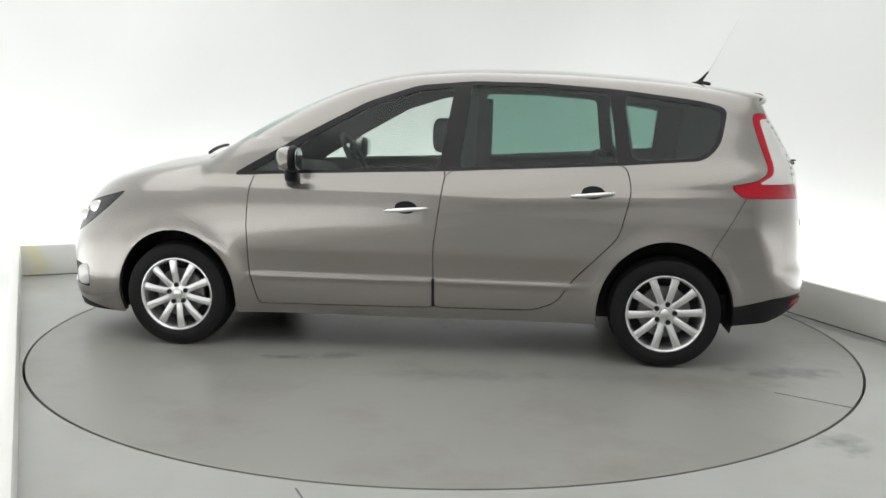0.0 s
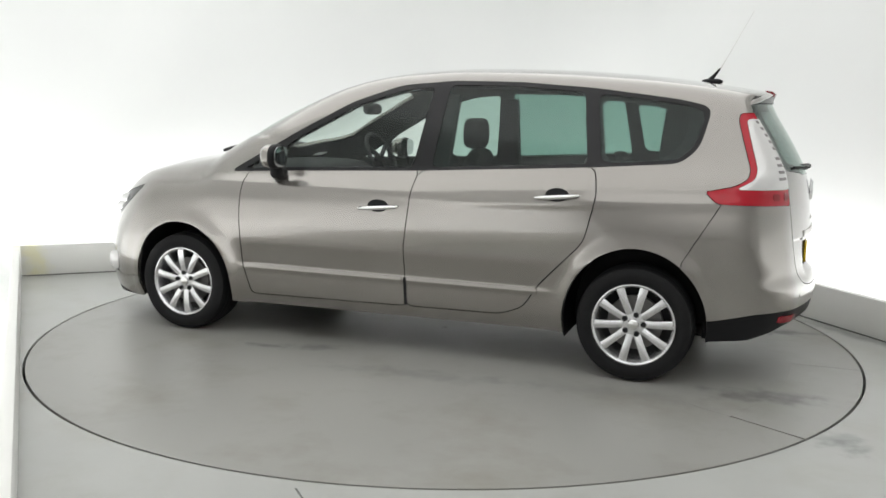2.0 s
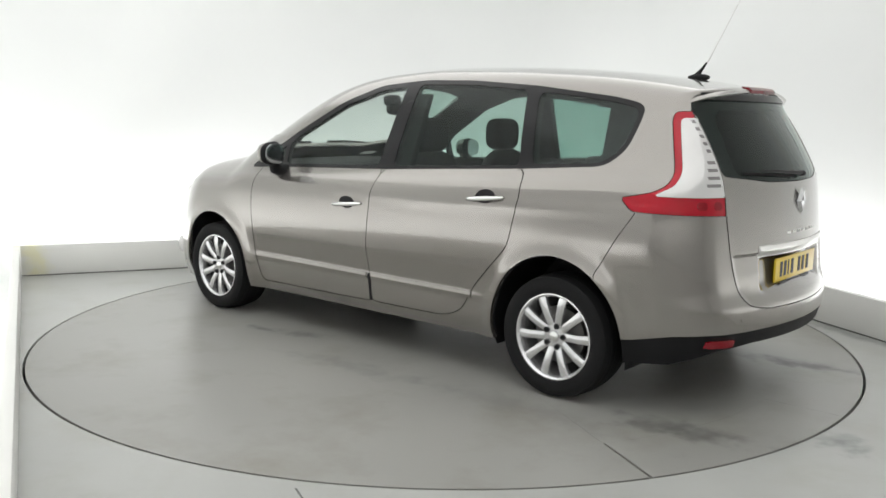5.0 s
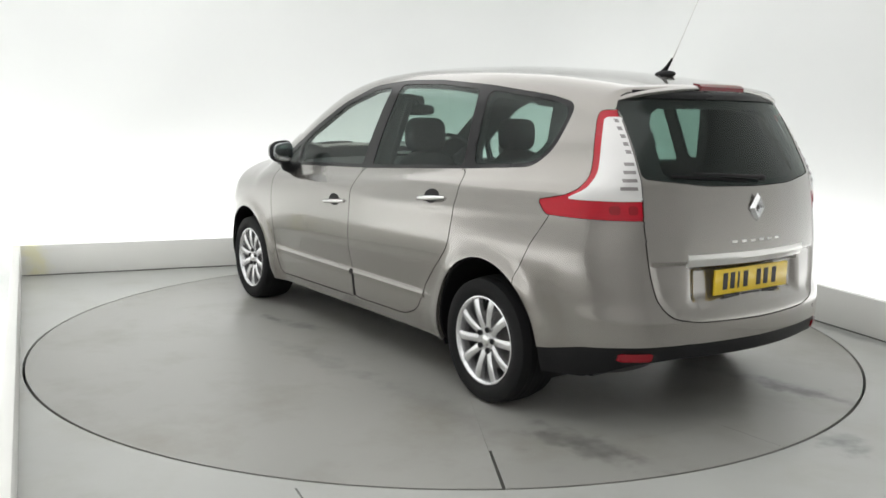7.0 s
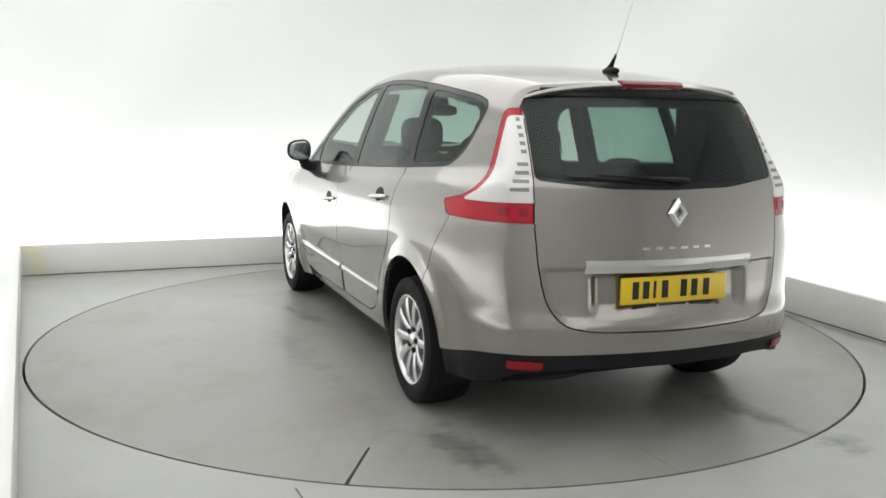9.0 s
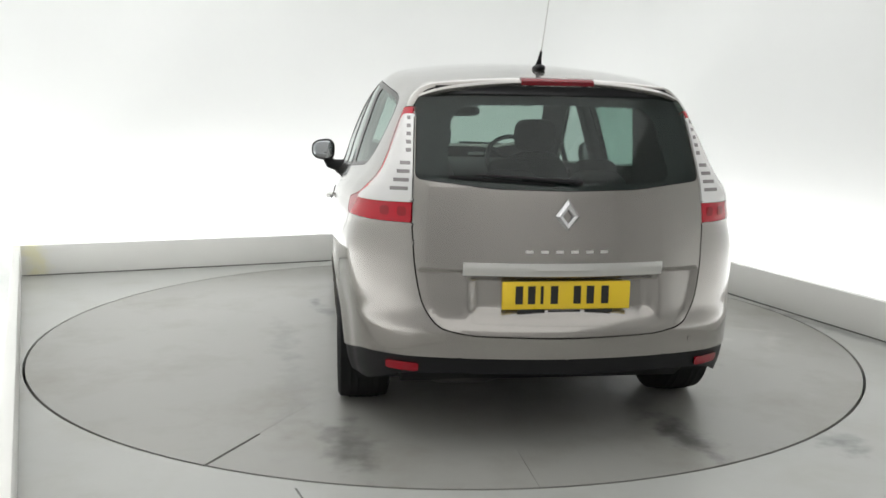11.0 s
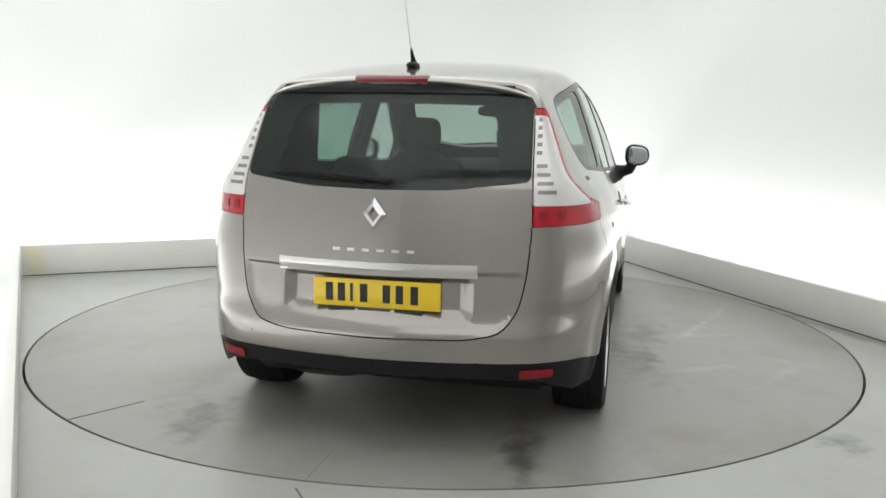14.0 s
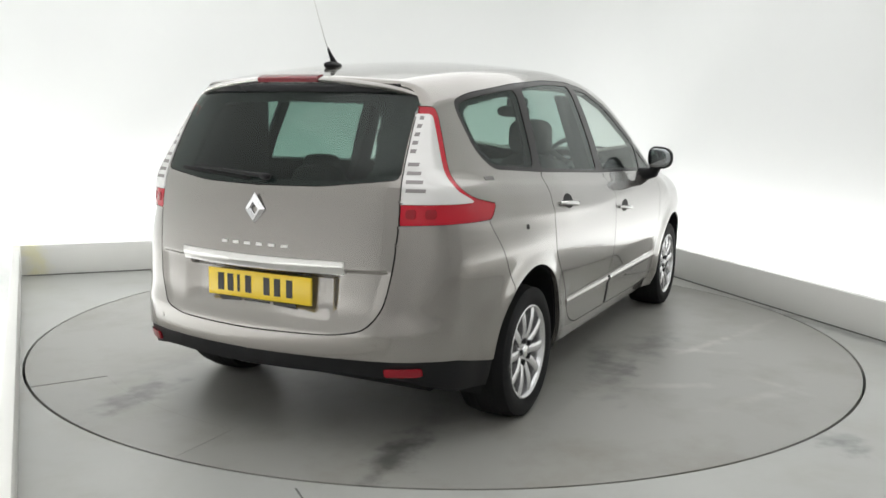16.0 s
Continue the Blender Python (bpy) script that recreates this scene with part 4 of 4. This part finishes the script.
        part("headlight_bulb", bm, M_CHROME, car, "bright headlight reflector")
    bm = bmesh.new()
    bx = skin_y(2.0, 0.375)
    blob(bm, (2.01, side * (float(bx) - 0.004), 0.372), (0.042, 0.022, 0.062), 2.6, 10)
    part("fog_glass", bm, M_LENS, car, "clear fog lamp")

# tail fittings
tail_sheet("chrome_strip", -0.405, 0.405, 0.728, 0.780, M_SATIN, tailgate, 0.006, 0.02, 24, 4, label="brushed chrome strip above the plate")
px = float(skin_x(0.0, 0.65)) - 0.008
bm = bmesh.new()
box(bm, 0.012, 0.52, 0.112, Matrix.Translation((px, -0.008, 0.650)))
soften(bm, 0.003, 2)
plate = part("number_plate", bm, M_YELLOW, tailgate, "yellow number plate with dark bars")
for y in (0.190, 0.140, 0.098, 0.048, -0.045, -0.098, -0.158):
    bm = bmesh.new()
    box(bm, 0.003, 0.030 if y not in (0.098,) else 0.012, 0.072, Matrix.Translation((px - 0.0065, y - 0.006, 0.652)))
    part("plate_bar", bm, M_PRINT, plate)
bm = bmesh.new()
for y, w in ((0.135, 0.11), (-0.14, 0.11), (0.0, 0.13)):
    box(bm, 0.004, w, 0.012 if w < 0.12 else 0.006, Matrix.Translation((px - 0.0065, y, 0.587)))
part("plate_caption", bm, M_PRINT, plate, "small dark print along the plate foot")
# diamond badge, drawn as a plain ring
bx = float(skin_x(0.0, 0.965)) - 0.004
bm = bmesh.new()
out = [(0, 0.066), (0.050, 0), (0, -0.066), (-0.050, 0)]
rows = [[bm.verts.new((bx - d, y * k, 0.965 + z * k)) for y, z in out] for k, d in ((1.0, 0.0), (0.72, 0.016), (0.46, 0.012), (0.36, 0.001))]
for p, q in zip(rows, rows[1:]):
    for i in range(4):
        bm.faces.new((p[i], p[(i + 1) % 4], q[(i + 1) % 4], q[i]))
part("badge", bm, M_ALLOY, tailgate, "chrome diamond badge", smooth=False)
for k in range(6):
    y = 0.150 - 0.060 * k
    tail_sheet("badge_bar", y - 0.015, y + 0.015, 0.820, 0.831, M_SATIN, tailgate, 0.003, 0.005, 3, 1, label="small chrome bar in place of lettering")
tail_sheet("window_seal", -0.49, 0.49, 1.434, 1.467, M_GLOSS, tailgate, 0.006, 0.012, 30, 3, label="gloss black edge of the tail glass")
# wiper over the tail glass
wz = [(0.36, 1.120), (0.20, 1.112), (0.05, 1.102), (-0.03, 1.098)]
bm = bmesh.new()
tube(bm, [(float(skin_x(abs(y), z)) - 0.022, y, z) for y, z in wz], 0.008, 8, [0.5, 0.9, 1.1, 1.3])
blob(bm, (float(skin_x(0.03, 1.096)) - 0.018, -0.04, 1.095), (0.018, 0.024, 0.014), 2.4, 10)
part("tail_wiper", bm, M_BLACK, tailgate, "black tail wiper arm")
bm = bmesh.new()
tube(bm, [(float(skin_x(abs(y), z)) - 0.010, y, z - 0.010) for y, z in [(0.46, 1.118), (0.25, 1.108), (0.05, 1.094)]], 0.007, 6)
part("wiper_blade", bm, M_RUBBER, tailgate, "rubber wiper blade")
# spoiler lip with the high brake lamp
bm = bmesh.new()
rows = []
for k in range(49):
    y = -0.565 + 1.13 * k / 48
    d = 0.26 * y * y
    e = max(0.0, (abs(y) - 0.44) / 0.125) ** 2
    zt = float(top_line(np.array(-1.92))) - 0.085 * (abs(y) / 0.7) ** 2.2
    rows.append([bm.verts.new((x + d + 0.035 * e * (1 if x < -1.87 else 0), y, zt + z * (1 - 0.35 * e) - 0.020 * e)) for x, z in ((-1.78, 0.0065), (-1.90, 0.0030), (-1.965, -0.009), (-1.978, -0.019), (-1.972, -0.030), (-1.950, -0.036), (-1.86, -0.030))])
for p, q in zip(rows, rows[1:]):
    for i in range(7):
        bm.faces.new((p[i], p[(i + 1) % 7], q[(i + 1) % 7], q[i]))
bm.faces.new(rows[0])
bm.faces.new(rows[-1][::-1])
spoiler = part("spoiler", bm, M_PAINT, tailgate, sharp=60)
bm = bmesh.new()
zt = float(top_line(np.array(-1.92)))
rows = []
for k in range(13):
    y = -0.150 + 0.300 * k / 12
    d = 0.30 * y * y
    rows.append([bm.verts.new((x + d, y, zt + z)) for x, z in ((-1.935, 0.0010), (-1.968, -0.004), (-1.984, -0.016), (-1.979, -0.032), (-1.94, -0.034))])
for p, q in zip(rows, rows[1:]):
    for i in range(5):
        bm.faces.new((p[i], p[(i + 1) % 5], q[(i + 1) % 5], q[i]))
bm.faces.new(rows[0])
bm.faces.new(rows[-1][::-1])
part("brake_lamp", bm, M_REDDARK, spoiler, "dark red high brake lamp")
# aerial
az = float(top_line(np.array(-1.63))) - 0.003
bm = bmesh.new()
blob(bm, (-1.635, 0, az + 0.010), (0.060, 0.026, 0.018), 2.2, 12)
tube(bm, [(-1.62, 0, az + 0.015), (-1.645, 0, az + 0.045), (-1.675, 0, az + 0.085)], 0.012, 8, [1.4, 0.8, 0.35])
aerial = part("aerial_base", bm, M_BLACK, car, "black aerial foot")
bm = bmesh.new()
tube(bm, [(-1.675, 0, az + 0.080), (-1.73, 0, az + 0.185), (-1.785, 0, az + 0.295), (-1.835, 0, az + 0.395)], 0.0021, 6, [1.2, 0.95, 0.8, 0.6])
part("aerial_rod", bm, M_SATIN, aerial, "thin grey aerial rod")
# front wipers
for y0, y1, x0, x1 in ((0.52, 0.05, 1.30, 1.36), (-0.10, -0.55, 1.34, 1.26)):
    bm = bmesh.new()
    pts = []
    for k in range(7):
        y, x = y0 + (y1 - y0) * k / 6, x0 + (x1 - x0) * k / 6
        zz = float(top_line(np.array(x))) - 0.085 * (abs(y) / 0.7) ** 2.2
        pts.append((x, y, zz + 0.030))
    tube(bm, pts, 0.010, 6)
    part("wiper", bm, M_BLACK, car, "black windscreen wiper")

# small marks on the tail
tail_sheet("sensor_cap", 0.53, 0.55, 0.452, 0.470, M_PAINT, rear_bumper, 0.002, 0.004, 4, 3, 0.5, "round parking sensor")
tail_sheet("sensor_cap", -0.55, -0.53, 0.452, 0.470, M_PAINT, rear_bumper, 0.002, 0.004, 4, 3, 0.5, "round parking sensor")
# a small round dark dot low on the right rear flank
flank_sheet("flank_dot", lambda u, v: (-1.45 + 0.011 * math.cos(2 * PI * u) * (0.05 + v), 0.875 + 0.011 * math.sin(2 * PI * u) * (0.05 + v)), 16, 2, M_BLACK, car, -1, 0.002, 0.004, "small round dark dot on the flank")
flank_sheet("trim_badge", lambda u, v: (-1.60 - 0.07 * u, 1.085 + 0.014 * v), 6, 1, M_STEEL, car, -1, 0.002, 0.004, "small grey trim badge")

# ---- cabin ----
for y in (0.36, -0.36):
    seat = part("front_seat", seat_mesh(0.25, y, 0.24, 1.08), M_FABRIC, car, "charcoal fabric front seat")
    bm = bmesh.new()
    blob(bm, (-0.105, y, 1.225), (0.070, 0.128, 0.104), 3.4, 14)
    part("headrest", bm, M_FABRIC, seat)
    for d in (0.05, -0.05):
        bm = bmesh.new()
        tube(bm, [(-0.095, y + d, 1.02), (-0.105, y + d, 1.16)], 0.007, 8)
        part("headrest_post", bm, M_STEEL, seat, "steel headrest post")
for y in (0.46, 0.0, -0.46):
    seat = part("rear_seat", seat_mesh(-0.72, y, 0.20, 1.03), M_FABRIC, car, "charcoal fabric rear seat")
    bm = bmesh.new()
    blob(bm, (-1.06, y, 1.07), (0.045, 0.11, 0.060), 3.2, 12)
    part("headrest", bm, M_FABRIC, seat)
for side in (1, -1):
    for pts in (((-1.41, 1.00, 0.59), (-1.45, 1.42, 0.55), (-1.80, 1.375, 0.535), (-2.00, 1.09, 0.555), (-1.98, 0.90, 0.58), (-1.41, 0.90, 0.60)),
                ((-0.13, 0.94, 0.80), (-0.205, 1.46, 0.62), (-0.33, 1.46, 0.62), (-0.31, 0.94, 0.80))):
        bm = bmesh.new()
        a, b = ([bm.verts.new((x, side * (y + o), z)) for x, z, y in pts] for o in (0.0, -0.05))
        bm.faces.new(a)
        bm.faces.new(b[::-1])
        for i in range(len(pts)):
            j = (i + 1) % len(pts)
            bm.faces.new((a[i], b[i], b[j], a[j]))
        soften(bm, 0.012, 2)
        part("pillar_trim", bm, M_TRIM, car, "dark grey pillar trim")
bm = bmesh.new()
blob(bm, (1.05, 0, 0.86), (0.36, 0.74, 0.17), 3.4, 18)
part("dashboard", bm, M_TRIM, car, "dark grey dashboard")
bm = bmesh.new()
wm = pose(0.60, -0.37, 1.04, 0, -62, 0)
ring_r, bar = 0.180, 0.016
rows = []
for i in range(40):
    a = 2 * PI * i / 40
    rows.append([bm.verts.new(wm @ Vector(((ring_r + bar * math.cos(b)) * math.cos(a), (ring_r + bar * math.cos(b)) * math.sin(a), bar * math.sin(b)))) for b in [2 * PI * k / 8 for k in range(8)]])
for i in range(40):
    p, q = rows[i], rows[(i + 1) % 40]
    for k in range(8):
        bm.faces.new((p[k], p[(k + 1) % 8], q[(k + 1) % 8], q[k]))
for a in (0, 120, 240):
    tube(bm, [wm @ Vector((0.02 * math.cos(radians(a + 180)), 0.02 * math.sin(radians(a + 180)), -0.01)), wm @ Vector((0.178 * math.cos(radians(a + 180)), 0.178 * math.sin(radians(a + 180)), 0))], 0.018, 6)
part("steering_wheel", bm, M_TRIM, car, "dark steering wheel on the right-hand side")
bm = bmesh.new()
blob(bm, (0.50, 0, 1.375), (0.03, 0.115, 0.038), 3, 10)
tube(bm, [(0.52, 0, 1.40), (0.56, 0, 1.46)], 0.012, 6)
blob(bm, (0.565, 0, 1.435), (0.030, 0.075, 0.040), 3, 10)
part("inside_mirror", bm, M_BLACK, car, "black inside mirror")
bm = bmesh.new()
box(bm, 0.05, 0.12, 0.004, pose(0.99, -0.18, 1.062, 0, 20, 0))
part("dash_label", bm, M_PAPER, car, "white paper label")


def heading(t):
    return 173.54 - 6.88 * t


def motions():
    rows = [(k * 1.0, heading(k * 1.0)) for k in range(17)]
    walk(turntable, [(t, pose(0, 0, 0, 0, 0, a)) for t, a in rows])
    out = []
    for t, a in rows:
        c, s = math.cos(radians(a)), math.sin(radians(a))
        out.append((t, pose(c * CAR_OFF[0] - s * CAR_OFF[1], s * CAR_OFF[0] + c * CAR_OFF[1], 0, 0, 0, a)))
    walk(car, out)


motions()
